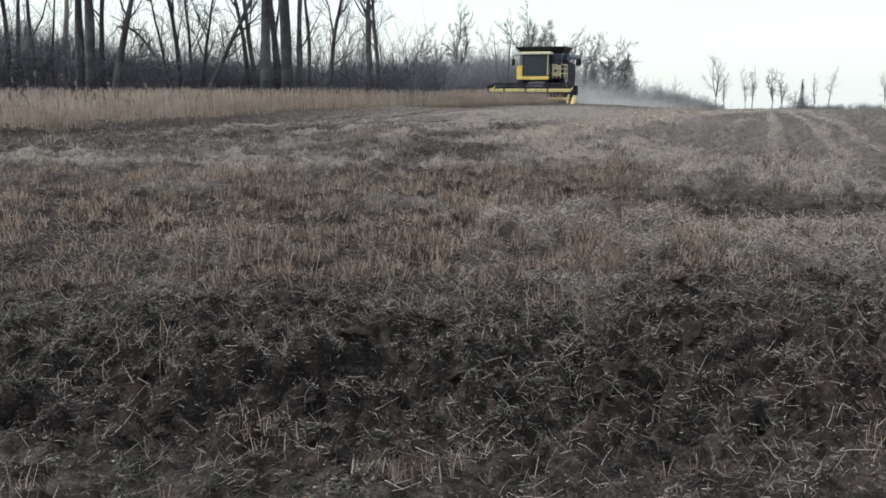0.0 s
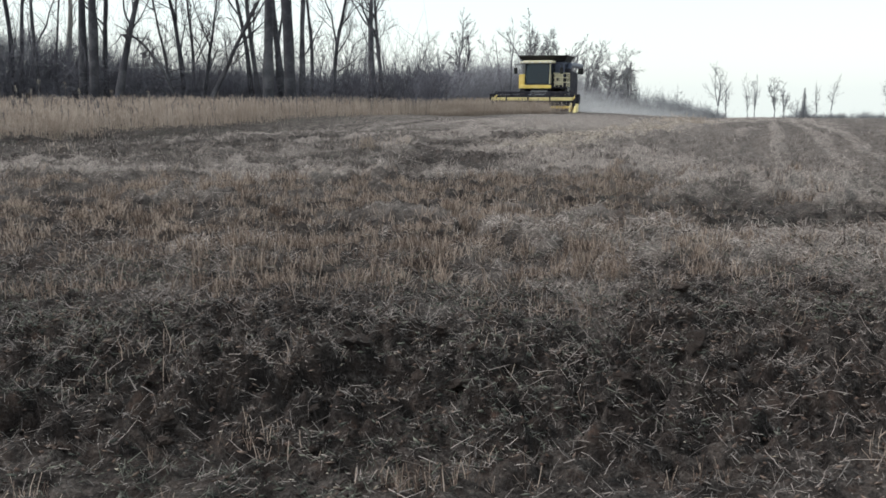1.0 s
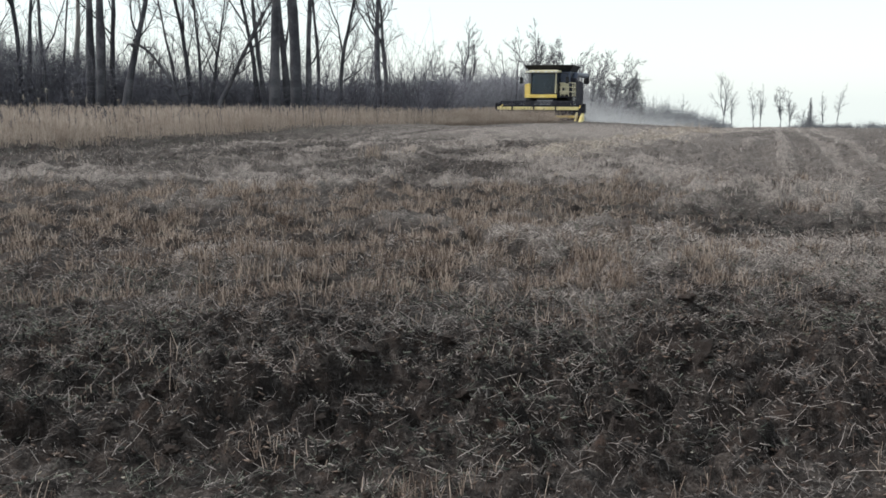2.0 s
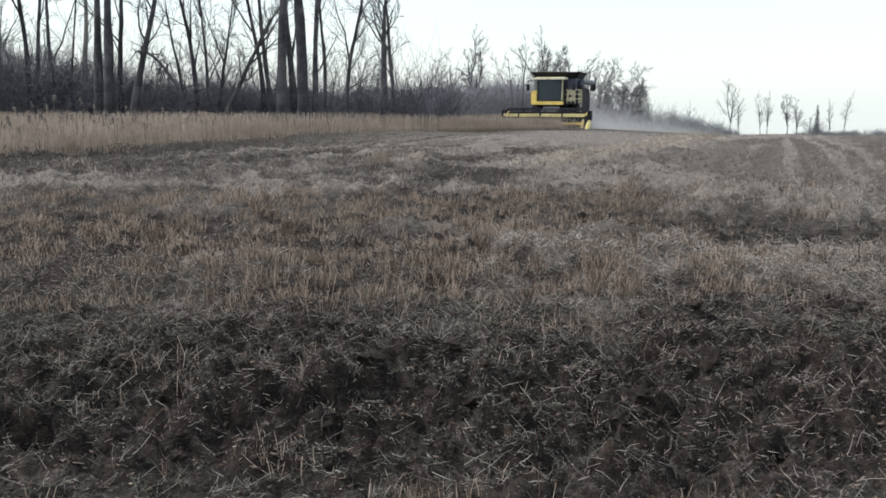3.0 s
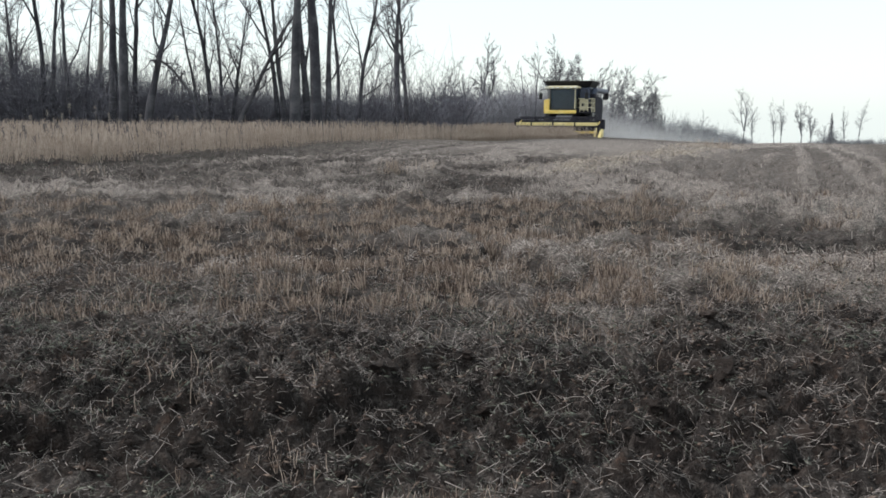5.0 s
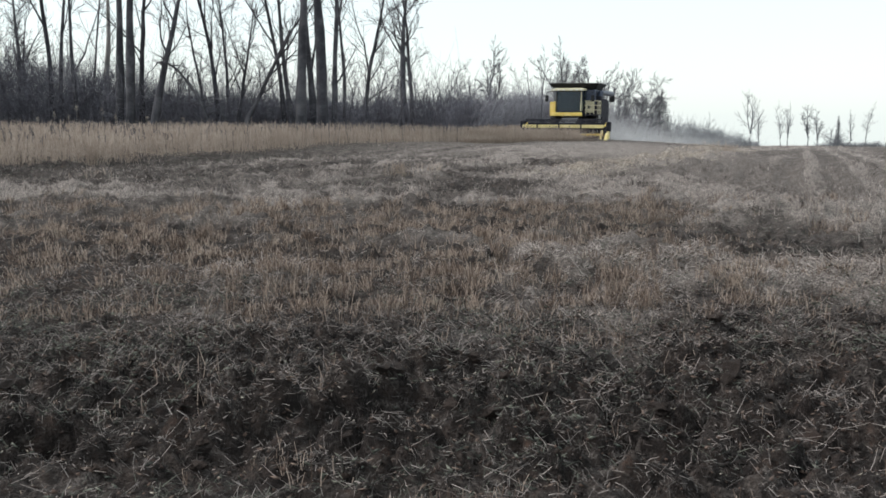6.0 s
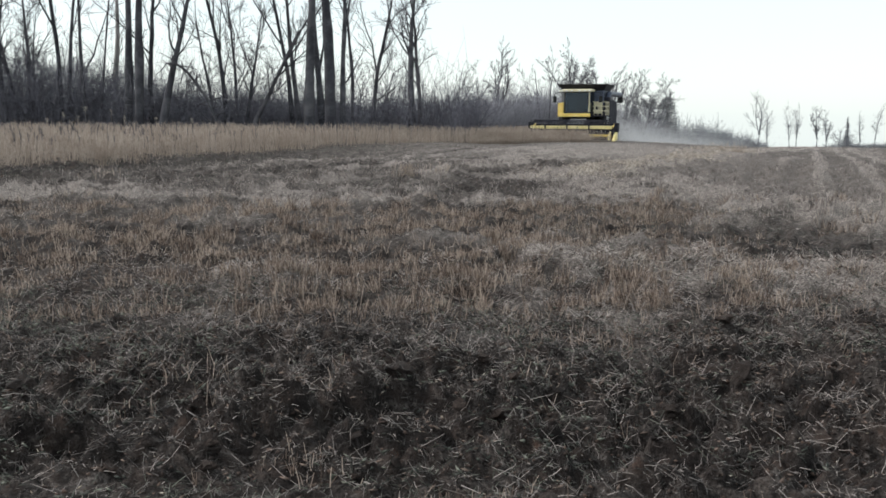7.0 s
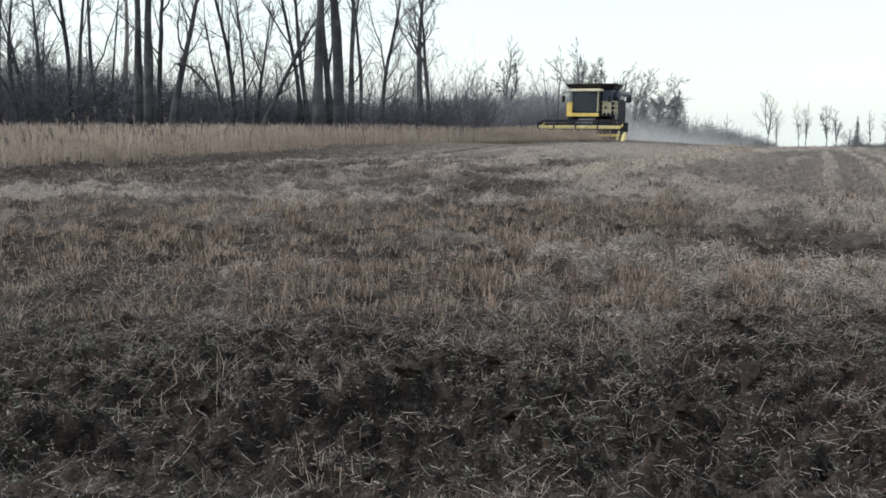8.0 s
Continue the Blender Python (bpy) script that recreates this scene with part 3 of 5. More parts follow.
def build_field_cover():
    near_cov = lambda x, y: (0.14 + 0.86 * tops(x, y)) * (0.5 + 0.5 * smooth(0.36, 0.6, fbm(x * 1.3, y * 1.9, 4))) * (1 - 0.8 * hollow(x, y)) * (0.5 + 0.5 * smooth(4.3, 5.5, y))
    litter("ground_litter", 68000, 3.4, 8.8, (0.02, 0.085), (0.001, 0.0027), M_LITTER, "weathered brown stalks lying on churned soil", near_cov, (-6, 34), lift=0.03, rings=3, curl=1.3)
    litter("stalk_crumbs", 22000, 3.2, 8.5, (0.010, 0.045), (0.0012, 0.0036), M_LITTER, "crumbled brown stalks lying on churned soil", near_cov, (-4, 30))
    litter("straw_litter", 26000, 3.2, 9.5, (0.02, 0.10), (0.0008, 0.0018), M_STRAW, "pale broken straw scattered over dark soil",
           lambda x, y: (0.10 + 0.9 * tops(x, y)) * (0.12 + 0.8 * straw(x, y) + 0.4 * smooth(0.5, 0.66, fbm(x * 2.1, y * 2.6))) * (0.5 + 0.5 * smooth(4.6, 5.8, y)), (-3, 26), rings=3, curl=0.9)
    litter("weed_litter", 40000, 3.0, 9.5, (0.015, 0.08), (0.0012, 0.003), M_WEED, "grey-green weeds low on the soil",
           lambda x, y: (0.2 + 0.8 * tops(x, y)) * smooth(0.42, 0.60, fbm(x * 0.9 + 31, y * 1.1 + 8)), (0, 50), rings=2)
    mat_cov = lambda x, y: (0.3 + 0.7 * tops(x, y)) * (0.35 + 0.65 * smooth(0.36, 0.56, fbm(x * 1.1 + 17, y * 1.6 + 5, 4))) * (0.45 + 0.55 * smooth(4.9, 5.8, y)) * (1 - 0.9 * hollow(x, y)) * (1 - 0.7 * smooth(7.2, 8.6, y))
    litter("matted_weeds", 122000, 3.5, 8.0, (0.015, 0.065), (0.001, 0.0025), M_MAT, "dark grey matted weeds rotting on churned soil", mat_cov, (-6, 28), lift=0.02, curl=0.8)
    litter("low_ground_weeds", 26000, 8.6, 16, (0.02, 0.08), (0.0014, 0.0036), M_WEED, "grey-green weeds low on the bare ground",
           lambda x, y: smooth(0.2, 1.6, x) * (0.35 + 0.65 * smooth(0.4, 0.6, fbm(x * 1.2 + 3, y * 1.2, 4))), (0, 45), curl=0.5)
    litter("margin_weeds", 60000, 20, 52, (0.05, 0.15), (0.003, 0.006), M_WEED, "grey-green weeds on the dark ground beside the crop",
           lambda x, y: bare(x, y) * (1 - smooth(-4, 2, x)) * (0.15 + 0.85 * smooth(0.42, 0.6, fbm(x * 0.9 + 3, y * 0.6, 4))), (5, 75))
    leaves("weed_leaves", 26000, 3.4, 9.0, (0.010, 0.032), M_WEED, "small grey-green weed leaves low on the soil", lambda x, y: mat_cov(x, y) * smooth(0.40, 0.56, fbm(x * 0.9 + 31, y * 1.1 + 8)))
    litter("windrow_straw", 62000, 6.6, 11, (0.02, 0.11), (0.0013, 0.003), M_STRAW, "pale straw left in low windrows",
           lambda x, y: straw(x, y) ** 1.2 * (1 - 0.6 * tilled(x, y)), (-4, 34), curl=0.7)
    litter("straw_mulch", 80000, 9.3, 23, (0.03, 0.11), (0.0013, 0.003), M_STRAW, "pale straw windrows on harvested ground",
           lambda x, y: straw(x, y) ** 1.3, (0, 24), curl=0.4)
    litter("stalk_mulch", 50000, 9.3, 23, (0.03, 0.12), (0.0018, 0.0045), M_LITTER, "brown broken stalks on harvested ground",
           lambda x, y: (0.2 + 0.6 * fbm(x, y)) * (0.3 + 0.7 * tops(x, y)), (0, 26), curl=0.4)
    litter("far_straw", 90000, 22.5, 75, (0.04, 0.14), (0.003, 0.006), M_STRAW, "pale straw windrows across the far field",
           lambda x, y: straw(x, y) ** 1.4, (0, 50))
    hy = 25 + 24 * rng.random(16000)
    hx = 2.6 + (hy - 25.6) * 0.48 + rng.normal(0, 0.55 + 0.006 * hy) + 0.8 * (fbm(hy * 0.3, hy * 0, 2) - 0.5)
    litter("heaped_straw", 16000, 25, 49, (0.04, 0.14), (0.005, 0.009), M_FRESH, "fresh tan straw heaped in a long windrow",
           lambda x, y: 0.15 + 0.9 * smooth(0.42, 0.6, fbm(x * 1.1 + 8, y * 0.8, 4)), (0, 50), lift=0.08, spots=(hx, hy))
    litter("far_stalks", 36000, 22.5, 75, (0.05, 0.14), (0.003, 0.0055), M_LITTER, "brown stalks across the far field",
           lambda x, y: 0.25 + 0.5 * smooth(0.4, 0.65, fbm(x * 0.4, y * 0.25)), (10, 80))
    stubble("standing_stubble", 13500, 6.6, 18.5, (0.045, 0.135), (0.0022, 0.0048), M_STUBBLE, "reddish brown cut stems standing in loose rows", standing, stems=8)
    stubble("near_stubble", 300, 3.2, 4.6, (0.04, 0.11), (0.0018, 0.0034), M_STUBBLE, "short cut stems at the churned soil's edge", standing, 3)
    stubble("sparse_stubble", 2600, 4.6, 9, (0.04, 0.10), (0.002, 0.0036), M_STUBBLE, "scattered short cut stems", lambda x, y: (0.25 + 0.3 * straw(x, y)) * (1 - 0.6 * tilled(x, y)) * (1 - 0.85 * bare(x, y)))
    stubble("weathered_stubble", 11000, 8.5, 34, (0.04, 0.12), (0.0028, 0.0052), M_LITTER, "weathered short stems scattered over the harvested field",
            lambda x, y: 0.5 * (1 - 0.85 * bare(x, y)) * (1 - standing(x, y)), stems=6)
    stubble("pale_stubble", 6000, 8.5, 34, (0.04, 0.11), (0.0024, 0.0046), M_STRAW, "pale cut stems standing among the straw",
            lambda x, y: (0.15 + 0.6 * straw(x, y)) * (1 - 0.7 * bare(x, y)) * (1 - 0.7 * standing(x, y)), stems=6)
    leaves("leaf_scraps", 36000, 3.2, 10.5, (0.010, 0.030), M_LEAF, "curled brown leaf scraps on the soil", lambda x, y: 0.8 * near_cov(x, y))
    x, y = sector(7000, 3.2, 7.4)
    keep = rng.random(len(x)) < 0.25 + 0.75 * tilled(x, y)
    x, y = x[keep], y[keep]
    k = len(x)
    size = (0.004 + 0.014 * rng.random(k) ** 2.5)[:, None, None]
    octa = np.array([[1, 0, 0], [-1, 0, 0], [0, 1, 0], [0, -1, 0], [0, 0, 0.8], [0, 0, -0.8]])
    v = (np.column_stack([x, y, ground_z(x, y) + 0.004])[:, None] + (octa[None] + rng.normal(0, 0.25, (k, 6, 3))) * size).reshape(-1, 3)
    tri = np.array([[0, 2, 4], [2, 1, 4], [1, 3, 4], [3, 0, 4], [2, 0, 5], [1, 2, 5], [3, 1, 5], [0, 3, 5]])
    f = ((np.arange(k) * 6)[:, None, None] + tri[None]).reshape(-1, 3)
    tagged(new("soil_crumbs", mesh_of("soil_crumbs", v, f, M_CRUMB)), "dark crumbs of soil on the churned strip", "soil", kind="stuff")
    leaves("husk_scraps", 2600, 3.0, 12, (0.006, 0.016), M_HUSK, "bleached bean husks scattered on the soil", lambda x, y: 0.5 + 0 * x)


build_field_cover()


def build_tufts():
    """The nearest cut plants, each a tuft of its own."""
    shapes = []
    for i in range(12):
        k = 7 + i % 5
        base = np.column_stack([rng.normal(0, 0.016, k), rng.normal(0, 0.016, k), np.full(k, -0.03)])
        ln = 0.09 + 0.11 * rng.random(k)
        bend = (rng.random((k, 3)) - 0.5) * (ln * 0.5)[:, None]
        v, f = sticks(base, ways(k, 66, 90), ln, 0.002 + 0.0018 * rng.random(k), bend, 3)
        shapes.append(mesh_of("stubble_tuft", v, f, M_STUBBLE))
    made = 0
    while made < 220:
        x, y = sector(1, 3.6, 9.4, 0.5)
        row = 0.6 * round(float(y[0] - 0.1 * x[0]) / 0.6) + 0.1 * x[0] + rng.normal(0, 0.07)
        y = np.array([row])
        if row < 3.5 or rng.random() > standing(x, y)[0] * (0.1 + 1.4 * smooth(0.43, 0.62, fbm(x * 1.9, y * 1.9, 4))[0]):
            continue
        ob = new("stubble_tuft", shapes[made % 12])
        s = (0.75 + 0.5 * rng.random()) * (0.55 if row < 4.8 else 1.0)
        ob.matrix_world = pose(x[0], y[0], float(ground_z(x, y)[0]), 0, 0, rng.random() * 360) @ Matrix.Diagonal((s, s, s, 1))
        tagged(ob, "reddish brown tuft of cut soybean stems", "stubble", "cut plants in rows")
        made += 1


build_tufts()


def soil_clod(seed):
    """One rounded, broken lump of soil."""
    bm = bmesh.new()
    bmesh.ops.create_icosphere(bm, subdivisions=2, radius=1.0)
    for v in bm.verts:
        d = noise.fractal(v.co * 1.3 + Vector((seed * 7.1, 0, 0)), 0.8, 2.0, 3)
        v.co *= 1 + 0.85 * d
        v.co.z *= 0.62
    me = bpy.data.meshes.new("soil_clod")
    bm.to_mesh(me)
    bm.free()
    me.materials.append(M_CLOD)
    return me


def build_clods():
    shapes = [soil_clod(i) for i in range(8)]
    made = 0
    while made < 210:
        x, y = sector(1, 3.4, 7.6, 0.5)
        if rng.random() > 0.15 + tilled(x, y)[0]:
            continue
        s = 0.02 + 0.045 * rng.random() ** 2.0
        ob = new("soil_clod", shapes[made % 8])
        ob.matrix_world = pose(x[0], y[0], float(ground_z(x, y)[0]) + s * 0.12, rng.normal(0, 14), rng.normal(0, 14), rng.random() * 360) @ Matrix.Diagonal((s * 1.25, s, s, 1))
        tagged(ob, "dark brown clod of soil among straw", "clod", "clods on the churned strip")
        made += 1


build_clods()


# ---- the standing crop ----
def build_crop():
    def plants(n, box, margin_lo, margin_hi, tall, thick, arms):
        x = box[0] + (box[1] - box[0]) * rng.random(n)
        y = box[2] + (box[3] - box[2]) * rng.random(n)
        keep = in_crop(x, y, margin_lo) & ~in_crop(x, y, margin_hi) if margin_hi else in_crop(x, y, margin_lo)
        x, y = x[keep], y[keep]
        k = len(x)
        ragged = (fbm(x * 1.4, y * 1.4, 3) - 0.5) * 0.35
        ln = (tall + ragged + rng.normal(0, 0.09, k)) * (0.45 + 0.55 * smooth(0.0, 1.6, y - crop_edge(x) - 1.2 * rng.random(k) + 0.5))
        base = np.column_stack([x, y, ground_z(x, y) - 0.03])
        w = ways(k, 70, 90)
        out = [sticks(base, w, ln, thick, (rng.random((k, 3)) - 0.5) * 0.18)]
        for i in range(arms):
            at = base + w * (ln * (0.3 + 0.6 * rng.random(k)))[:, None]
            out.append(sticks(at, ways(k, 15, 80), 0.12 + 0.16 * rng.random(k), thick * 1.1))
        return out
    box = (-32, 12, 18, 84)
    edge = plants(64000, box, -0.3, 2.4, 0.86, 0.0052, 4)
    rest = plants(42000, box, 2.4, 0, 0.84, 0.013, 1)
    front = plants(5200, (0.5, 8.3, 57.5, 66), -0.2, 0, 0.74, 0.009, 3)
    stuff("soybean_crop", edge + rest + front, M_CROP, "dry tan soybean crop standing unharvested along the wood", "crop")
    tall_x, tall_y = -32 + 40 * rng.random(1300), 30 + 36 * rng.random(1300)
    keep = in_crop(tall_x, tall_y, 0)
    tall_x, tall_y = tall_x[keep], tall_y[keep]
    k = len(tall_x)
    base = np.column_stack([tall_x, tall_y, ground_z(tall_x, tall_y)])
    w = ways(k, 75, 90)
    ln = 0.86 + 0.3 * rng.random(k) ** 2
    heads = [sticks(base, w, ln, 0.008)]
    for i in range(5):
        heads.append(sticks(base + w * (ln * (0.75 + 0.05 * i))[:, None], ways(k, 20, 80), 0.1, 0.012))
    fluffy = []
    for px, top in ((110, 178), (156, 184), (70, 190), (96, 196), (180, 195), (236, 198), (40, 198), (300, 200)):
        fx, fy = (px - 784) / 1699 * 57, 57.0
        fz = EYE + (197 - top) / 1699 * 57
        n = 16
        spot = np.column_stack([fx + rng.normal(0, 0.05, n), fy + rng.normal(0, 0.05, n), fz - 0.3 * rng.random(n)])
        fluffy.append(sticks(spot, ways(n, 40, 88), 0.07, 0.010))
        fluffy.append(sticks([[fx, fy, float(ground_z(fx, fy))]], [[0, 0, 1.0]], fz - float(ground_z(fx, fy)), 0.005))
    stuff("seed_heads", fluffy, M_HUSK, "pale fluffy weed heads above the crop", "weed")
    stuff("tall_weeds", heads, M_TWIG, "tall dry weeds above the crop", "weed")


build_crop()


def uncut_tuft(x, y, n, tall, spread):
    """A few plants that the cutter bar missed."""
    px, py = x + rng.normal(0, spread, n), y + rng.normal(0, spread * 0.6, n)
    base = np.column_stack([px, py, ground_z(px, py) - 0.02])
    w, ln = ways(n, 62, 90), tall * (0.6 + 0.5 * rng.random(n))
    pieces = [sticks(base, w, ln, 0.007)]
    for i in range(4):
        pieces.append(sticks(base + w * (ln * (0.3 + 0.15 * i))[:, None], ways(n, 30, 80), 0.3 * ln, 0.006))
    return pieces


tufts = []
for tx, ty, tn, tall, spread in ((-1.5, 25.6, 34, 0.42, 0.22), (-11.6, 30.6, 60, 0.85, 0.35), (-10.9, 31.4, 30, 0.6, 0.3), (-0.7, 26.4, 14, 0.28, 0.2), (11.6, 41.5, 40, 0.4, 0.5), (-9.2, 24.0, 16, 0.3, 0.3)):
    tufts += uncut_tuft(tx, ty, tn, tall, spread)
stuff("uncut_tufts", tufts, M_CROP, "pale tufts of soybean missed by the cutter", "plants")


# ---- trees ----
def tube_arrays(lines):
    """Tapered tubes along polylines [(points, radii, sides), ...]."""
    V, F, off = [], [], 0
    for pts, rad, sides in lines:
        pts = np.asarray(pts)
        n = len(pts)
        d = np.gradient(pts, axis=0)
        d /= np.linalg.norm(d, axis=1, keepdims=True) + 1e-9
        ref = np.where(np.abs(d[:, 2:3]) > 0.95, [[1.0, 0, 0]], [[0, 0, 1.0]])
        u = np.cross(d, ref)
        u /= np.linalg.norm(u, axis=1, keepdims=True) + 1e-9
        w = np.cross(d, u)
        a = np.arange(sides) * 2 * np.pi / sides
        ring = pts[:, None] + (u[:, None] * np.cos(a)[None, :, None] + w[:, None] * np.sin(a)[None, :, None]) * np.asarray(rad)[:, None, None]
        V.append(ring.reshape(-1, 3))
        i = (np.arange(n - 1) * sides)[:, None]
        j = np.arange(sides)[None]
        k = (j + 1) % sides
        F.append((np.stack([i + j, i + k, i + sides + k, i + sides + j], -1) + off).reshape(-1, 4))
        off += n * sides
    return np.vstack(V), np.vstack(F)


def grow(r, start, way, length, radius, depth, lines, top_depth, bias, wander, fork, clear):
    """A limb with its side limbs, down to twigs. clear: the bare share of the trunk below the first limb."""
    steps = (1, 4, 7, 14)[depth]
    pts, d = [np.array(start)], np.array(way, float)
    for s in range(steps):
        d = d + r.normal(0, (0.16, 0.15, 0.15, wander)[depth], 3) + np.array([0, 0, bias])
        d /= np.linalg.norm(d)
        pts.append(pts[-1] + d * length / steps)
    end = (0.5, 0.3, 0.25, 0.14)[depth]
    rad = radius * np.linspace(1, end, steps + 1)
    if depth == top_depth:
        rad = rad * (1 + r.normal(0, 0.07, steps + 1))
        rad[0] *= 1.35
    lines.append((depth, pts, rad, 7 if depth == top_depth else (5 if depth >= top_depth - 1 else 3)))
    if depth == 0:
        return
    kids = fork[top_depth - depth]
    low = clear if depth == top_depth else 0.15
    for k in range(kids):
        s = low + (0.99 - low) * (k + r.random()) / kids
        i = min(int(s * steps), steps - 1)
        at = pts[i] + (pts[i + 1] - pts[i]) * (s * steps - i)
        axis = pts[i + 1] - pts[i]
        axis = axis / np.linalg.norm(axis)
        side = np.cross(axis, r.normal(0, 1, 3))
        side /= np.linalg.norm(side) + 1e-9
        spread = 0.28 + 0.55 * r.random()
        kid = axis * math.cos(spread) + side * math.sin(spread)
        size = r.random() ** 1.5
        grow(r, at, kid, length * ((0.16 + 0.34 * size) if depth == top_depth else (0.26 + 0.34 * size)) * (1.15 - 0.5 * s), rad[i] * (0.28 + 0.34 * size), depth - 1, lines, top_depth, (0.05, 0.05, 0.06)[depth - 1], wander, fork, clear)


def make_tree(x, y, tall, radius, seed, lean=(0, 0), fork=(9, 6, 5), label="", mat=None, wander=0.06, twig_mat=None, clear=0.3, thin=0.011, name="bare_tree", leaders=0, split=0.3):
    """A leafless tree: trunk with its limbs, and a crown of fine twigs."""
    r = np.random.default_rng(seed)
    lines = []
    way = np.array([lean[0], lean[1], 1.0])
    way /= np.linalg.norm(way)
    if leaders:
        grow(r, (0, 0, -0.25), way, tall * split, radius, 3, lines, 3, 0.015, wander, (2, 3, 3), 0.6)
        tip, turn = lines[0][1][-1], r.random() * 6.283
        for i in range(leaders):
            a, open_up = turn + 6.283 * i / leaders + r.normal(0, 0.3), (0.06 if i == 0 else 0.2 + 0.25 * r.random())
            kid = np.array([math.cos(a) * open_up + lean[0], math.sin(a) * open_up, 1.0])
            grow(r, tip, kid / np.linalg.norm(kid), tall * (1 - split) * (1.0 if i == 0 else 0.6 + 0.35 * r.random()), radius * (0.6 if i == 0 else 0.42), 3, lines, 3, 0.02, wander * 1.6 + 0.02, fork, 0.08)
    else:
        grow(r, (0, 0, -0.25), way, tall, radius, 3, lines, 3, 0.015, wander, fork, clear)
    empty = tagged(new(name), label or "tall bare tree with grey-brown bark at the wood's edge", "tree", "trees of the wood")
    empty.matrix_world = pose(x, y, float(land(x, y)), 0, 0, 0)
    v, f = tube_arrays([(p, q, s) for d, p, q, s in lines if d >= 2])
    trunk = new("trunk", mesh_of("trunk", v, f, mat or M_BARK, True))
    trunk.parent = empty
    fine = [(p, np.maximum(q, thin), s) for d, p, q, s in lines if d < 2]
    if fine:
        v, f = tube_arrays(fine)
        crown = new("crown", mesh_of("crown", v, f, twig_mat or M_TWIG))
        crown.parent = empty
    return empty


def across(px, dist):
    """The place at that distance ahead which lies px steps of 1/1699 to the right of straight on."""
    return (px - 784) / 1699 * dist, dist


def build_wood():
    # direction, distance, height, trunk radius, lean, forks, pale
    trees = [
        (-34, 63, 12, 0.2, 0.03, (13, 8, 6), 0, 0.05), (-8, 66, 11, 0.17, -0.04, (13, 8, 6), 0, 0.06), (14, 70, 9, 0.14, 0.05, (14, 9, 6), 0, 0.07), (-62, 65, 12, 0.2, 0.0, (12, 8, 5), 0, 0.05),
        (28, 66, 13, 0.20, -0.22, (12, 8, 6), 0, 0.07), (72, 64, 16, 0.21, -0.05, (6, 5, 4), 0, 0.03), (84, 65, 16, 0.19, -0.03, (6, 5, 4), 0, 0.03),
        (110, 63, 16, 0.15, -0.02, (5, 5, 4), 0, 0.02), (136, 66, 15, 0.10, 0.03, (6, 4, 4), 0, 0.03), (162, 70, 17, 0.26, 0.03, (5, 5, 4), 1, 0.03),
        (186, 62, 18, 0.33, 0.0, (7, 6, 5), 0, 0.03), (206, 61, 18, 0.34, 0.01, (8, 6, 5), 0, 0.03), (224, 63, 16, 0.21, -0.02, (11, 8, 5), 0, 0.05),
        (240, 60, 13, 0.27, 0.22, (12, 8, 6), 0, 0.07), (345, 64, 9, 0.14, -0.16, (8, 5, 4), 0, 0.07), (366, 63, 14, 0.20, -0.05, (11, 8, 5), 0, 0.05),
        (386, 66, 12, 0.15, -0.02, (12, 8, 5), 0, 0.05), (400, 61, 9.5, 0.20, 0.42, (12, 8, 6), 0, 0.07), (392, 62, 8.5, 0.16, 0.20, (12, 8, 6), 0, 0.08),
        (484, 62, 15, 0.18, -0.12, (7, 6, 4), 0, 0.03), (497, 62, 15, 0.19, -0.08, (7, 6, 4), 0, 0.03), (511, 60, 19, 0.38, -0.02, (8, 6, 5), 0, 0.025),
        (534, 62, 18, 0.25, 0.0, (7, 6, 4), 0, 0.03), (549, 59, 19, 0.42, 0.0, (8, 6, 5), 0, 0.02), (568, 62, 16, 0.22, 0.06, (8, 6, 4), 0, 0.04),
        (588, 64, 15, 0.15, 0.02, (8, 5, 4), 0, 0.04), (622, 66, 11, 0.21, 0.13, (13, 9, 6), 0, 0.06), (694, 70, 13, 0.3, 0.02, (15, 9, 7), 0, 0.05),
        (708, 71, 12, 0.2, 0.05, (13, 6, 5), 0, 0.06), (858, 96, 9.5, 0.24, 0.03, (13, 6, 5), 0, 0.07), (828, 94, 6.5, 0.16, -0.35, (9, 6, 5), 0, 0.07),
        (924, 104, 8.2, 0.11, -0.12, (5, 4, 3), 0, 0.03), (936, 104, 8.8, 0.11, -0.02, (5, 4, 3), 0, 0.03), (962, 112, 10.2, 0.18, 0.02, (13, 6, 5), 0, 0.06),
        (978, 113, 10.8, 0.2, -0.03, (13, 6, 5), 0, 0.06), (998, 114, 9.6, 0.18, -0.02, (13, 6, 5), 0, 0.05), (1018, 116, 9.6, 0.2, 0.03, (13, 6, 5), 0, 0.06),
        (1042, 120, 9.0, 0.18, 0.02, (13, 6, 5), 0, 0.06), (1062, 124, 8.2, 0.18, 0.12, (13, 6, 5), 0, 0.07), (1094, 138, 6.5, 0.14, 0.0, (13, 8, 6), 0, 0.06),
        (1108, 142, 7.2, 0.12, 0.02, (13, 8, 6), 0, 0.05), (1144, 150, 7.6, 0.26, 0.05, (10, 7, 6), 0, 0.05),
    ]
    tops_at = {858: 62, 828: 118, 924: 100, 936: 84, 962: 80, 978: 70, 998: 86, 1018: 86, 1042: 104, 1062: 120, 1094: 150, 1108: 146, 1144: 152}
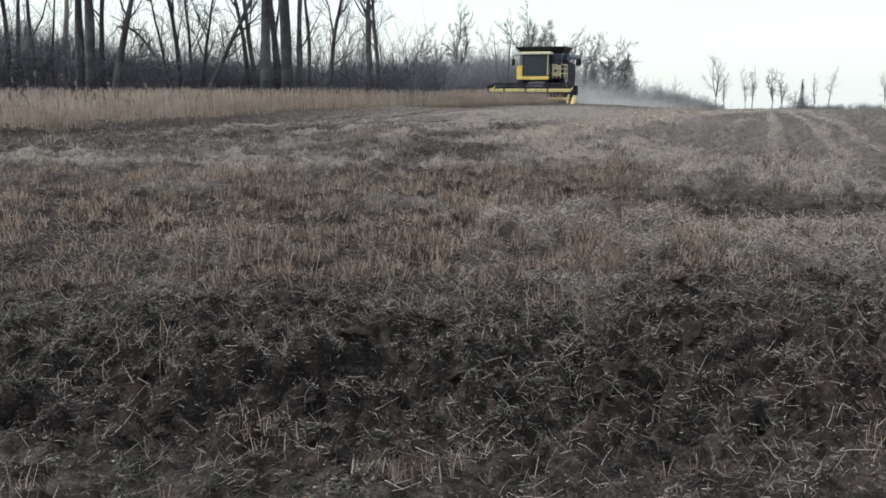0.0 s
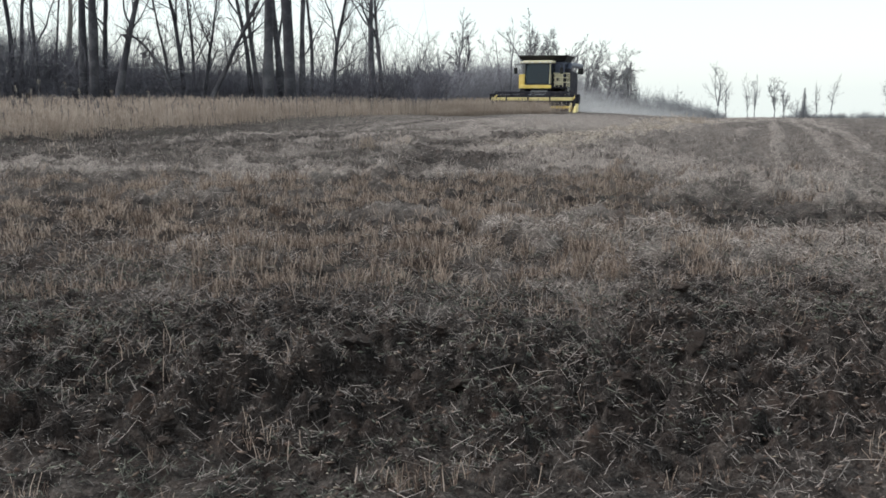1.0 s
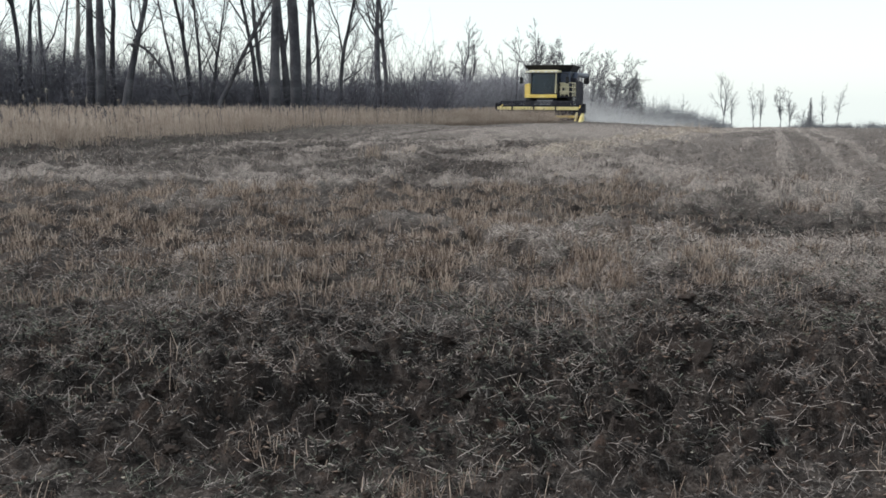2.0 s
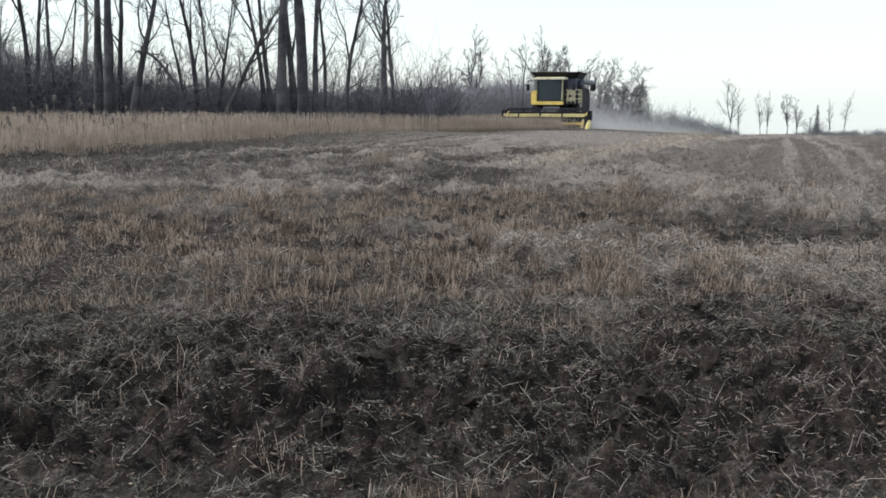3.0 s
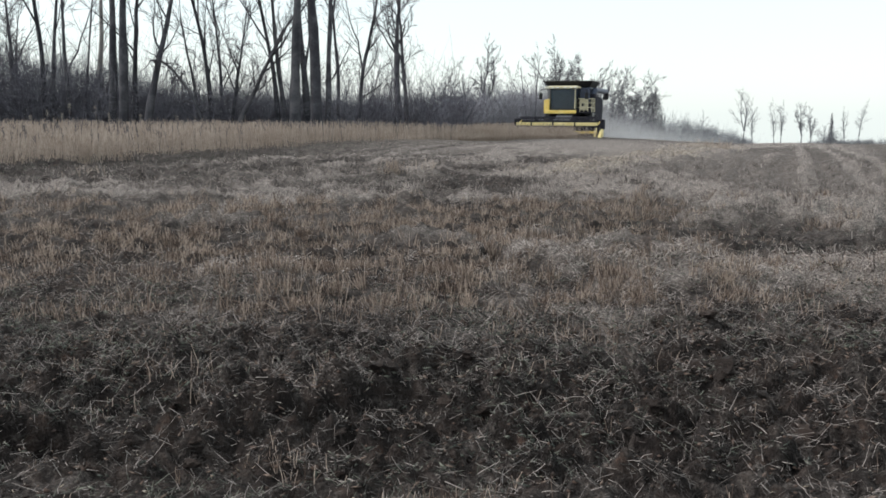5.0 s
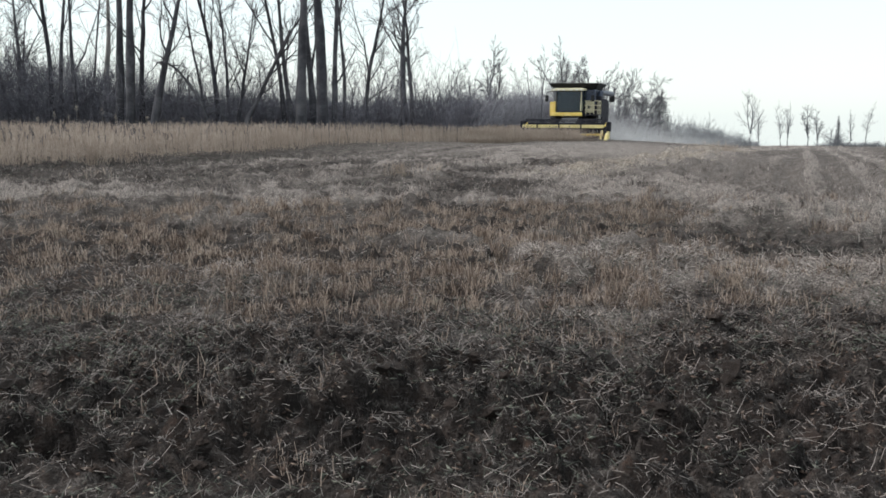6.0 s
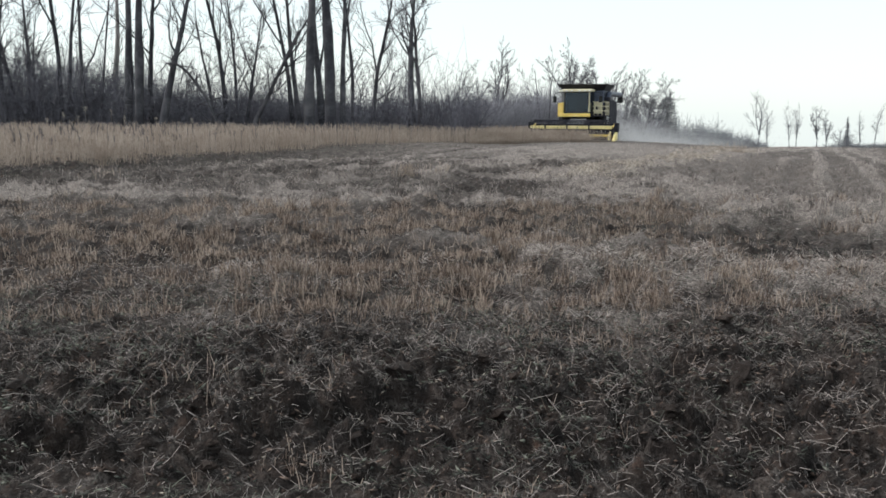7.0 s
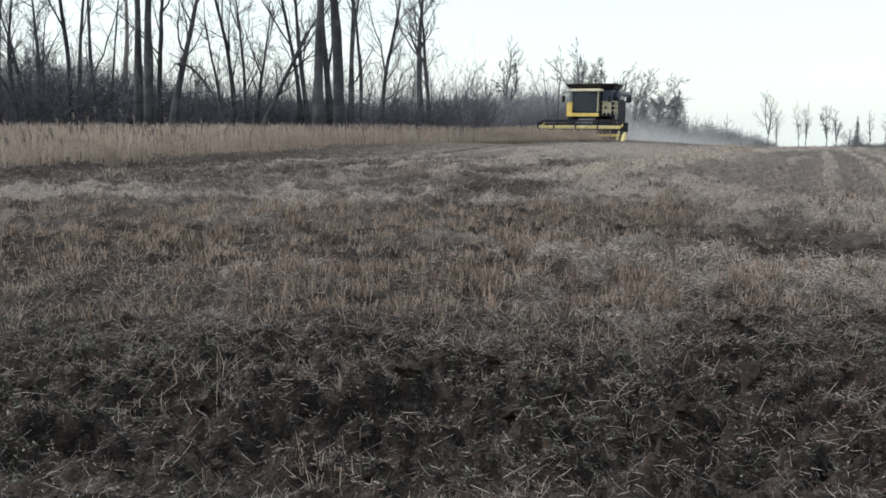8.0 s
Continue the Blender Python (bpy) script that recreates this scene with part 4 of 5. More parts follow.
    for i, (px, dist, tall, rad, lean, fork, pale, wander) in enumerate(trees):
        x, y = across(px, dist)
        if px in tops_at:
            tall = (EYE + (197 - tops_at[px]) / 1699 * dist - float(land(x, y))) * 0.95
        size = "slender" if rad < 0.18 else ("stout" if rad > 0.3 else "tall")
        tilt = ", leaning over the crop" if abs(lean) > 0.15 else ""
        make_tree(x, y, tall, rad, 96 + i, (lean, 0.02), fork, f"{size} bare tree with {'pale' if pale else 'grey-brown'} bark{tilt}", M_BARK_PALE if pale else (M_HAZED_MIDWOOD if px > 820 else M_BARK), wander * 0.75 + 0.005, M_HAZED_MIDWOOD if px > 820 else M_TWIG, clear=0.22 if rad < 0.3 else 0.45, thin=0.014 if px > 820 else 0.010, leaders=3 if fork[0] > 12 and px > 820 else 0, split=0.3)
    r = np.random.default_rng(5)
    for i in range(44):
        px = -60 + 1190 * (i + r.random()) / 44
        x, y = across(px, np.interp(px, [0, 600, 760, 1050, 1130], [78, 80, 96, 138, 152]) + 14 * r.random())
        make_tree(x, y, 4.5 + 3.5 * r.random(), 0.06 + 0.05 * r.random(), 300 + i, (r.normal(0, 0.12), 0), (9, 6, 4), "thin bare sapling deep in the wood", M_BARK, 0.1, clear=0.12)
    for i in range(11):
        px = 1028 + 96 * (i + r.random()) / 11
        x, y = across(px, 119 + 22 * (px - 1028) / 96 + 6 * r.random())
        make_tree(x, y, 5.5 + 2.6 * r.random() - float(land(x, y)) * 0.8, 0.07 + 0.05 * r.random(), 420 + i, (r.normal(0, 0.1), 0), (12, 8, 5), "thin bare sapling behind the field's crest", M_HAZED_MIDWOOD, 0.08, M_HAZED_MIDWOOD, clear=0.12, thin=0.014)
    # the row of trees beyond the field's crest
    far = [(1233, 185, 0.2, (6, 4, 4)), (1213, 200, 0.1, (6, 5, 4)), (1305, 143, 0.3, (10, 6, 6)), (1320, 180, 0.2, (10, 6, 6)), (1360, 172, 0.17, (7, 5, 5)), (1371, 170, 0.2, (8, 5, 5)),
           (1408, 170, 0.26, (12, 7, 7)), (1424, 182, 0.24, (12, 7, 7)), (1484, 184, 0.22, (14, 4, 4)), (1508, 174, 0.2, (16, 6, 5)), (1446, 210, 0.12, (9, 6, 5)),
           (1610, 176, 0.2, (8, 6, 5)), (1660, 165, 0.2, (8, 6, 5))]
    for i, (px, top, rad, fork) in enumerate(far):
        dist = 205 + 6 * (i % 4)
        x, y = across(px, dist)
        base = float(land(x, y))
        make_tree(x, y, (EYE + (197 - top) / 1699 * dist - base) * 0.93, rad, 500 + i, (r.normal(0, 0.03), 0), fork, "bare tree in a thin row beyond the field", M_HAZED_FARWOOD, 0.035, M_HAZED_FARWOOD, thin=0.011, leaders=(1 if i in (0, 1, 8, 9, 10) else 3), split=0.3)


def make_evergreen(x, y, tall, wide, label, mat):
    """A narrow tree with a trunk and a crown of short drooping sprays."""
    r = np.random.default_rng(77)
    k = 750
    h = r.random(k) ** 1.3
    a = r.random(k) * 6.283
    reach = wide * (1 - 0.78 * h) * (0.25 + 1.1 * fbm(a * 1.3, h * 9, 3))
    base = np.column_stack([np.cos(a) * reach * 0.35, np.sin(a) * reach * 0.35, 0.3 + h * (tall - 0.4)])
    way = np.column_stack([np.cos(a), np.sin(a), 0.25 - 0.5 * r.random(k)])
    way /= np.linalg.norm(way, axis=1, keepdims=True)
    top = tagged(new("evergreen_tree"), label, "tree", "trees of the wood")
    top.matrix_world = pose(x, y, float(land(x, y)))
    v, f = tube_arrays([(np.array([[0, 0, -0.3], [0.05, 0, tall * 0.5], [0, 0, tall]]), np.array([0.2, 0.12, 0.02]), 6)])
    new("trunk", mesh_of("trunk", v, f, M_BARK)).parent = top
    v, f = sticks(base, way, reach * 0.75, 0.035)
    new("crown", mesh_of("crown", v, f, mat)).parent = top


def build_fallen_limb():
    """A broken limb that arches from a leaning tree down to the thicket."""
    r = np.random.default_rng(9)
    spine = np.array([[-18.6, 59.9, 4.9], [-18.0, 59.8, 4.95], [-17.3, 59.7, 4.5], [-16.6, 59.6, 3.7], [-16.0, 59.6, 2.8], [-15.5, 59.5, 1.7], [-15.2, 59.5, 0.25]])
    lines = [(spine, np.array([0.05, 0.075, 0.08, 0.085, 0.085, 0.09, 0.1]), 6)]
    for i in range(44):
        s = r.integers(0, 6)
        p = spine[s] + (spine[s + 1] - spine[s]) * r.random()
        d = r.normal(0, 1, 3) * [0.6, 0.3, 0.7]
        d /= np.linalg.norm(d)
        n = 0.5 + 0.9 * r.random()
        lines.append((np.array([p, p + d * n * 0.5 + r.normal(0, 0.06, 3), p + d * n + r.normal(0, 0.12, 3)]), np.array([0.04, 0.028, 0.014]), 4))
    v, f = tube_arrays(lines)
    tagged(new("fallen_limb", mesh_of("fallen_limb", v, f, M_BARK, True)), "broken dark limb arching down into the thicket", "branch")


build_wood()
build_fallen_limb()
ex, ey = across(1460, 203)
make_evergreen(ex, ey, EYE + 3 / 1699 * 203 - float(land(ex, ey)), 0.95, "narrow ragged grey evergreen in the far tree row", M_HAZED_FARWOOD)


def build_brush():
    """The thicket under the trees, thorn and saplings."""
    r = np.random.default_rng(11)

    def shrubs(spots, stems, low, thick):
        out = []
        for x, y, h in spots:
            k = stems
            base = np.column_stack([x + r.normal(0, 0.5, k), y + r.normal(0, 0.5, k), np.full(k, float(land(x, y)) - 0.05)])
            a, e = r.random(k) * 6.283, np.radians(low + (90 - low) * r.random(k))
            w = np.column_stack([np.cos(a) * np.cos(e), np.sin(a) * np.cos(e), np.sin(e)])
            ln = h * (0.45 + 0.6 * r.random(k))
            bend = (r.random((k, 3)) - 0.5) * ln[:, None] * 0.6
            out.append(sticks(base, w, ln, thick, bend, 3, 0.3))
            for q in range(3):
                at = base + w * (ln * (0.35 + 0.2 * q))[:, None]
                a2, e2 = r.random(k) * 6.283, np.radians(10 + 70 * r.random(k))
                w2 = np.column_stack([np.cos(a2) * np.cos(e2), np.sin(a2) * np.cos(e2), np.sin(e2)])
                out.append(sticks(at, w2, ln * 0.45, thick * 0.6))
        return out
    spots = []
    for i in range(420):
        px = -90 + 1240 * (i + r.random()) / 420 if i % 5 < 3 else 790 + 345 * r.random()
        d = float(np.interp(px, [-90, 600, 760, 870, 1040, 1150], [63, 63, 75, 96, 120, 148])) + 9 * r.random()
        x, y = across(px, d)
        h = float(np.interp(px, [-90, 120, 250, 420, 600, 800, 1000, 1150], [5.6, 5.0, 3.5, 2.9, 2.7, 3.9, 5.4, 5.2])) * (0.7 + 0.5 * r.random())
        spots.append((x, y, h))
    # the tangle at the thicket's foot: short crooked twigs that close the view into the wood
    k = 32000
    px = -110 + 1240 * r.random(k) ** 1.15
    d = np.interp(px, [-90, 600, 760, 870, 1040, 1150], [63, 63, 75, 96, 120, 148]) + 12 * r.random(k) - 2
    tx, ty = (px - 784) / 1699 * d, d
    ceiling_at = np.interp(px, [-90, 60, 160, 260, 400, 560, 700, 800, 1000, 1130], [5.6, 5.0, 4.2, 3.0, 2.3, 2.1, 2.4, 2.9, 3.8, 3.6]) * (0.55 + 0.9 * fbm(px * 0.02, d * 0.1, 4))
    up = ceiling_at * r.random(k) ** 1.15
    a, e = r.random(k) * 6.283, np.radians(-15 + 95 * r.random(k))
    way = np.column_stack([np.cos(a) * np.cos(e), np.sin(a) * np.cos(e), np.sin(e)])
    reach = 0.5 + 0.7 * r.random(k)
    pieces = sticks(np.column_stack([tx, ty, land(tx, ty) + up]), way, reach, 0.009 + 0.01 * r.random(k), (r.random((k, 3)) - 0.5) * 0.4, 2, 0.4)
    verts = pieces[0].reshape(k, 6, 3)
    faces = np.array([[0, 1, 4, 3], [1, 2, 5, 4], [2, 0, 3, 5]])
    for mine, mat, name, label in ((tx < 1.5, M_BRUSH, "tangled_twigs", "dark tangle of bramble and twigs under the trees"), (tx >= 1.5, M_HAZED_THICKET, "thorn_twigs", "haze-paled tangle of thorn twigs behind the harvester")):
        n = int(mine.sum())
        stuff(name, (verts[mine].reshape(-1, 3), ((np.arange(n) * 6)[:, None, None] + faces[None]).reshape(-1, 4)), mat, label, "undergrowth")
    near = [p for p in spots if p[0] < 1.5]
    whips = []
    for i in range(130):
        x, y = across(-100 + 900 * r.random(), 66 + 14 * r.random())
        whips.append((x, y, 4.0 + 3.2 * r.random()))
    back = [p for p in spots if p[0] >= 1.5]
    stuff("undergrowth", shrubs(near, 14, 45, 0.021) + shrubs(whips, 7, 68, 0.017), M_BRUSH, "dark leafless thicket under the trees", "undergrowth")
    stuff("thorn_thicket", shrubs(back, 14, 45, 0.024), M_HAZED_THICKET, "haze-paled leafless thorn thicket behind the harvester", "undergrowth")
    spots = []
    for i in range(120):
        px = 1145 + 175 * r.random() ** 1.15
        x, y = across(px, 165 + 30 * r.random())
        spots.append((x, y, float(np.interp(px, [1150, 1200, 1260, 1320], [5.4, 4.7, 3.6, 1.6])) * (0.8 + 0.4 * r.random())))
    for i in range(60):
        px = 1425 + 110 * r.random()
        x, y = across(px, 200 + 10 * r.random())
        spots.append((x, y, (4.0 if 1452 < px < 1466 else 1.9) * (0.75 + 0.35 * r.random())))
    for i in range(24):
        px = 1545 + 60 * r.random()
        x, y = across(px, 200 + 10 * r.random())
        spots.append((x, y, 2.2 * (0.7 + 0.4 * r.random())))
    stuff("far_thicket", shrubs(spots, 15, 45, 0.03), M_HAZED_FARWOOD, "grey hazy scrub beyond the field's crest", "scrub")
    # ivy that swathes the short tree
    x, y = across(1143, 149.5)
    k = 4500
    h = r.random(k) ** 1.2
    a = r.random(k) * 6.283
    spread = (0.2 + 2.6 * (1 - h) ** 0.6) * (0.4 + 1.1 * fbm(a * 1.6 + 3, h * 2.6, 4)) * np.sqrt(r.random(k))
    base = np.column_stack([x + np.cos(a) * spread, y + np.sin(a) * spread, float(land(x, y)) + h * 8.2 + r.normal(0, 0.15, k)])
    stuff("ivy", sticks(base, np.column_stack([np.cos(a), np.sin(a), 0.4 * np.ones(k)]) / 1.077, 0.2, 0.032), M_IVY, "dark ivy that swathes a short tree", "ivy")


build_brush()


# ---- the combine harvester ----
def part(name, bm, mat, parent, label="", smooth_shade=False):
    me = bpy.data.meshes.new(name)
    bmesh.ops.recalc_face_normals(bm, faces=bm.faces)
    bm.to_mesh(me)
    bm.free()
    me.materials.append(mat)
    if smooth_shade:
        for p in me.polygons:
            p.use_smooth = True
    ob = new(name, me)
    ob.parent = parent
    return tagged(ob, label)


def box_bm(x0, x1, y0, y1, z0, z1, bevel=0.02, bm=None):
    own = bm or bmesh.new()
    made = bmesh.ops.create_cube(own, size=1.0)["verts"]
    for v in made:
        v.co = Vector(((x0 + x1) / 2 + v.co.x * (x1 - x0), (y0 + y1) / 2 + v.co.y * (y1 - y0), (z0 + z1) / 2 + v.co.z * (z1 - z0)))
    if bevel:
        edges = list({e for v in made for e in v.link_edges})
        bmesh.ops.bevel(own, geom=edges, offset=bevel, segments=2, affect="EDGES", profile=0.6)
    return own


def prism_bm(profile, x0, x1, bevel=0.0):
    """A side profile of (y, z) corners drawn out across x."""
    bm = bmesh.new()
    a = [bm.verts.new((x0, y, z)) for y, z in profile]
    b = [bm.verts.new((x1, y, z)) for y, z in profile]
    n = len(profile)
    bm.faces.new(a)
    bm.faces.new(b[::-1])
    for i in range(n):
        bm.faces.new((a[i], b[i], b[(i + 1) % n], a[(i + 1) % n]))
    if bevel:
        bmesh.ops.bevel(bm, geom=list(bm.edges), offset=bevel, segments=2, affect="EDGES")
    return bm


def rod_bm(points, radius, sides=8, bm=None):
    """A round bar along points."""
    own = bm or bmesh.new()
    for p, q in zip(points[:-1], points[1:]):
        p, q = Vector(p), Vector(q)
        m = Matrix.Translation((p + q) / 2) @ (q - p).to_track_quat("Z", "Y").to_matrix().to_4x4()
        bmesh.ops.create_cone(own, cap_ends=True, segments=sides, radius1=radius, radius2=radius, depth=(q - p).length + radius * 0.6, matrix=m)
    return own


def lathe_bm(profile, sides, centre):
    """A ring profile of (radius, x) turned about the x axis."""
    bm = bmesh.new()
    rings = []
    for i in range(sides):
        a = 2 * math.pi * i / sides
        rings.append([bm.verts.new((centre[0] + x, centre[1] + r * math.cos(a), centre[2] + r * math.sin(a))) for r, x in profile])
    n = len(profile)
    for i in range(sides):
        p, q = rings[i], rings[(i + 1) % sides]
        for k in range(n):
            bm.faces.new((p[k], q[k], q[(k + 1) % n], p[(k + 1) % n]))
    return bm


def wheel(parent, x, y, r, w, lugs):
    hw = w / 2
    tyre_bm = lathe_bm([(r * 0.55, -hw * 0.8), (r * 0.8, -hw), (r * 0.94, -hw * 0.95), (r * 0.96, 0), (r * 0.94, hw * 0.95), (r * 0.8, hw), (r * 0.55, hw * 0.8)], 32, (x, y, r))
    tyre = part("wheel", tyre_bm, M_BLACK, parent, "black lugged tyre, dusty", True)
    for i in range(lugs):
        a = 2 * math.pi * i / lugs
        for s in (-1, 1):
            b = box_bm(-hw * 0.5, hw * 0.5, -0.035, 0.035, -0.02, r * 0.055, 0.0)
            t = a + (0.5 * 2 * math.pi / lugs if s > 0 else 0)
            b.transform(pose(x + s * hw * 0.46, y, r) @ pose(0, 0, 0, math.degrees(t)) @ pose(0, 0, r * 0.945) @ pose(0, 0, 0, 0, 0, s * 28))
            part("lug", b, M_BLACK, tyre)
    rim = part("rim", lathe_bm([(0.06, -hw * 0.5), (r * 0.5, -hw * 0.5), (r * 0.57, -hw * 0.82), (r * 0.6, -hw * 0.8), (r * 0.6, hw * 0.8), (r * 0.57, hw * 0.82), (r * 0.5, hw * 0.5), (0.06, hw * 0.5)], 28, (x, y, r)), M_CREAM, tyre, "cream steel rim")
    hub = bmesh.new()
    bmesh.ops.create_cone(hub, cap_ends=True, segments=14, radius1=r * 0.2, radius2=r * 0.16, depth=w * 0.9, matrix=pose(x, y, r, 0, 90, 0))
    part("hub", hub, M_STEEL, tyre)


def build_combine():
    c = tagged(new("combine_harvester"), "yellow and black combine harvester cutting the crop's edge", "harvester")
    c.matrix_world = pose(COMBINE_AT[0], COMBINE_AT[1], float(land(*COMBINE_AT)), 0, 0, COMBINE_TURN)
    for x in (-1.32, 1.32):
        wheel(c, x, 0, 0.86, 0.66, 18)
    for x in (-1.15, 1.15):
        wheel(c, x, 3.9, 0.56, 0.42, 16)
    # chassis and body, front is -y, the driver's left +x
    part("chassis", prism_bm([(-0.7, 0.95), (4.4, 0.75), (4.6, 1.3), (-0.7, 1.45)], -0.95, 0.95, 0.03), M_STEEL, c, "dark steel chassis and axle")
    part("axle", rod_bm([(-1.3, 0, 0.86), (1.3, 0, 0.86)], 0.14), M_STEEL, c)
    part("body", prism_bm([(-0.25, 1.35), (4.8, 1.1), (6.1, 1.25), (6.35, 2.3), (5.6, 2.9), (2.9, 3.05), (-0.25, 3.05)], -1.42, 1.42, 0.05), M_STEEL, c, "dark body of the threshing unit")
    for s in (-1, 1):
        part("side_panel", prism_bm([(0.5, 1.5), (4.6, 1.4), (5.7, 1.7), (5.2, 2.7), (0.5, 2.75)], s * 1.425, s * 1.49, 0.02), M_STEEL, c, "dark side panel, dusty")
        part("panel_stripe", box_bm(s * 1.492 - 0.006, s * 1.492 + 0.006, 0.7, 4.6, 2.15, 2.32, 0), M_YELLOW, c, "yellow stripe")
    part("grain_tank", box_bm(-1.5, 1.5, 0.15, 2.9, 2.5, 3.56, 0.04), M_BLUEGREY, c, "dark blue-grey grain tank")
    part("tank_shoulder", box_bm(-1.46, -0.92, -0.30, 0.17, 2.66, 3.46, 0.03), M_GREY, c, "dusty grey tank front")
    part("tank_shoulder", box_bm(0.86, 1.5, -0.28, 0.17, 2.72, 3.5, 0.03), M_BLUEGREY, c)
    part("side_shield", prism_bm([(0.95, 0.95), (4.4, 0.95), (4.6, 2.3), (4.2, 2.85), (0.95, 2.95)], 1.5, 1.84, 0.05), M_STEEL, c, "dark drive shield")
    # flared grain tank extension, open on top
    bm = bmesh.new()
    lo, hi, t = (-1.5, 1.5, 0.05, 2.95), (-1.78, 1.78, -0.45, 3.35), 0.05
    z0, z1 = 3.58, 3.98
    def ring(b, z, inset):
        return [bm.verts.new(p) for p in ((b[0] + inset, b[2] + inset, z), (b[1] - inset, b[2] + inset, z), (b[1] - inset, b[3] - inset, z), (b[0] + inset, b[3] - inset, z))]
    rings = [ring(lo, z0, 0), ring(hi, z1, 0), ring(hi, z1 + 0.03, 0), ring(hi, z1 + 0.03, t), ring(lo, z0 + 0.05, t), ]
    for p, q in zip(rings[:-1], rings[1:]):
        for i in range(4):
            bm.faces.new((p[i], p[(i + 1) % 4], q[(i + 1) % 4], q[i]))
    bm.faces.new(rings[0])
    bm.faces.new(rings[-1])
    part("tank_extension", bm, M_BLACK, c, "black flared grain tank extension")
    # cab
    cab = part("cab", box_bm(-1.04, 0.80, -1.75, -0.30, 1.86, 2.02, 0.03), M_STEEL, c, "glazed driver's cab")
    corners = [(-0.98, -1.72), (0.74, -1.72), (0.78, -0.36), (-1.0, -0.36)]
    for i, (x, y) in enumerate(corners):
        top = (x * 1.02, y + (0.12 if y < -1 else 0), 3.46)
        part("post", rod_bm([(x, y, 2.0), top], 0.045, 6), M_CREAM if i == 1 else M_BLACK, cab)
    def pane(pts, thick=0.012):
        bm = bmesh.new()
        a = [Vector(p) for p in pts]
        nrm = (a[1] - a[0]).cross(a[2] - a[0]).normalized() * thick
        f, g = [bm.verts.new(p) for p in a], [bm.verts.new(p + nrm) for p in a]
        bm.faces.new(f)
        bm.faces.new(g[::-1])
        for i in range(len(a)):
            bm.faces.new((f[i], f[(i + 1) % len(a)], g[(i + 1) % len(a)], g[i]))
        ob = part("windscreen", bm, M_GLASS, cab, "dark tinted glass")
        ob.visible_shadow = False
    pane([(-0.93, -1.74, 2.04), (0.69, -1.74, 2.04), (0.70, -1.62, 3.42), (-0.94, -1.62, 3.42)])
    pane([(0.76, -1.64, 2.04), (0.79, -0.42, 2.04), (0.80, -0.42, 3.42), (0.77, -1.54, 3.42)])
    pane([(-1.01, -0.42, 2.04), (-1.0, -1.64, 2.04), (-1.01, -1.54, 3.42), (-1.02, -0.42, 3.42)])
    part("cab_back", box_bm(-1.0, 0.76, -0.38, -0.30, 2.0, 3.45, 0.01), M_SEAT, cab)
    part("seat", box_bm(-0.28, 0.24, -0.95, -0.5, 2.3, 2.46, 0.05), M_SEAT, cab)
    part("backrest", box_bm(-0.26, 0.22, -0.56, -0.44, 2.4, 3.05, 0.05), M_SEAT, cab)
    part("steering_column", rod_bm([(-0.02, -1.45, 2.02), (-0.02, -1.2, 2.62)], 0.035), M_BLACK, cab)
    part("steering_wheel", lathe_bm([(0.17, -0.02), (0.2, -0.02), (0.2, 0.02), (0.17, 0.02)], 20, (0, 0, 0)), M_BLACK, cab).matrix_basis = pose(-0.02, -1.18, 2.66, 0, 62, 90)
    part("console", box_bm(0.30, 0.52, -1.1, -0.5, 2.1, 2.62, 0.04), M_SEAT, cab)
    roof = part("cab_roof", box_bm(-1.14, 0.92, -1.92, -0.22, 3.44, 3.62, 0.06), M_CREAM, cab, "faded cream cab roof")
    part("visor", box_bm(-1.32, 0.98, -1.96, -1.80, 3.42, 3.56, 0.03), M_CREAM, cab, "cream light bar")
    for x in (-1.15, -0.8, -0.45, 0.1, 0.5, 0.8):
        part("work_light", box_bm(x - 0.075, x + 0.075, -2.0, -1.94, 3.44, 3.53, 0.015), M_LAMP, roof)
    part("wiper", rod_bm([(-0.1, -1.76, 2.06), (0.25, -1.70, 2.8)], 0.012, 5), M_BLACK, cab)
    # yellow front sheets
    part("front_sill", box_bm(-1.44, 0.86, -1.86, -1.70, 1.68, 1.92, 0.03), M_YELLOW, c, "yellow sill under the cab")
    part("front_panel", prism_bm([(-1.78, 1.9), (-1.72, 2.66), (-0.3, 2.7), (-0.3, 1.75)], -1.46, -1.16, 0.03), M_YELLOW, c, "yellow front panel")
    part("corner_post", box_bm(-1.158, -1.06, -1.78, -1.66, 1.9, 2.7, 0.02), M_YELLOW, c)
    part("door_panel", box_bm(0.92, 1.46, -0.42, -0.30, 1.92, 2.70, 0.02), M_CREAM, c, "pale yellow panel behind the platform")
    part("emblem", box_bm(1.02, 1.24, -0.436, -0.42, 2.2, 2.45, 0.0), M_STEEL, c, "plain dark emblem")
    part("platform", box_bm(0.86, 1.98, -1.70, -0.30, 1.72, 1.79, 0.015), M_STEEL, c, "steel driver's platform")
    for y in (-1.66, -1.0, -0.34):
        part("rail_post", rod_bm([(1.94, y, 1.78), (1.94, y, 2.72)], 0.024, 6), M_CREAM, c)
    for x in (1.1, 1.38, 1.66):
        part("rail_post", rod_bm([(x, -1.66, 1.78), (x, -1.66, 2.72)], 0.024, 6), M_CREAM, c)
    for z in (2.1, 2.42, 2.72):
        part("handrail", rod_bm([(1.0, -1.66, z), (1.94, -1.66, z), (1.94, -0.34, z)], 0.024, 6), M_CREAM, c, "pale yellow handrail")
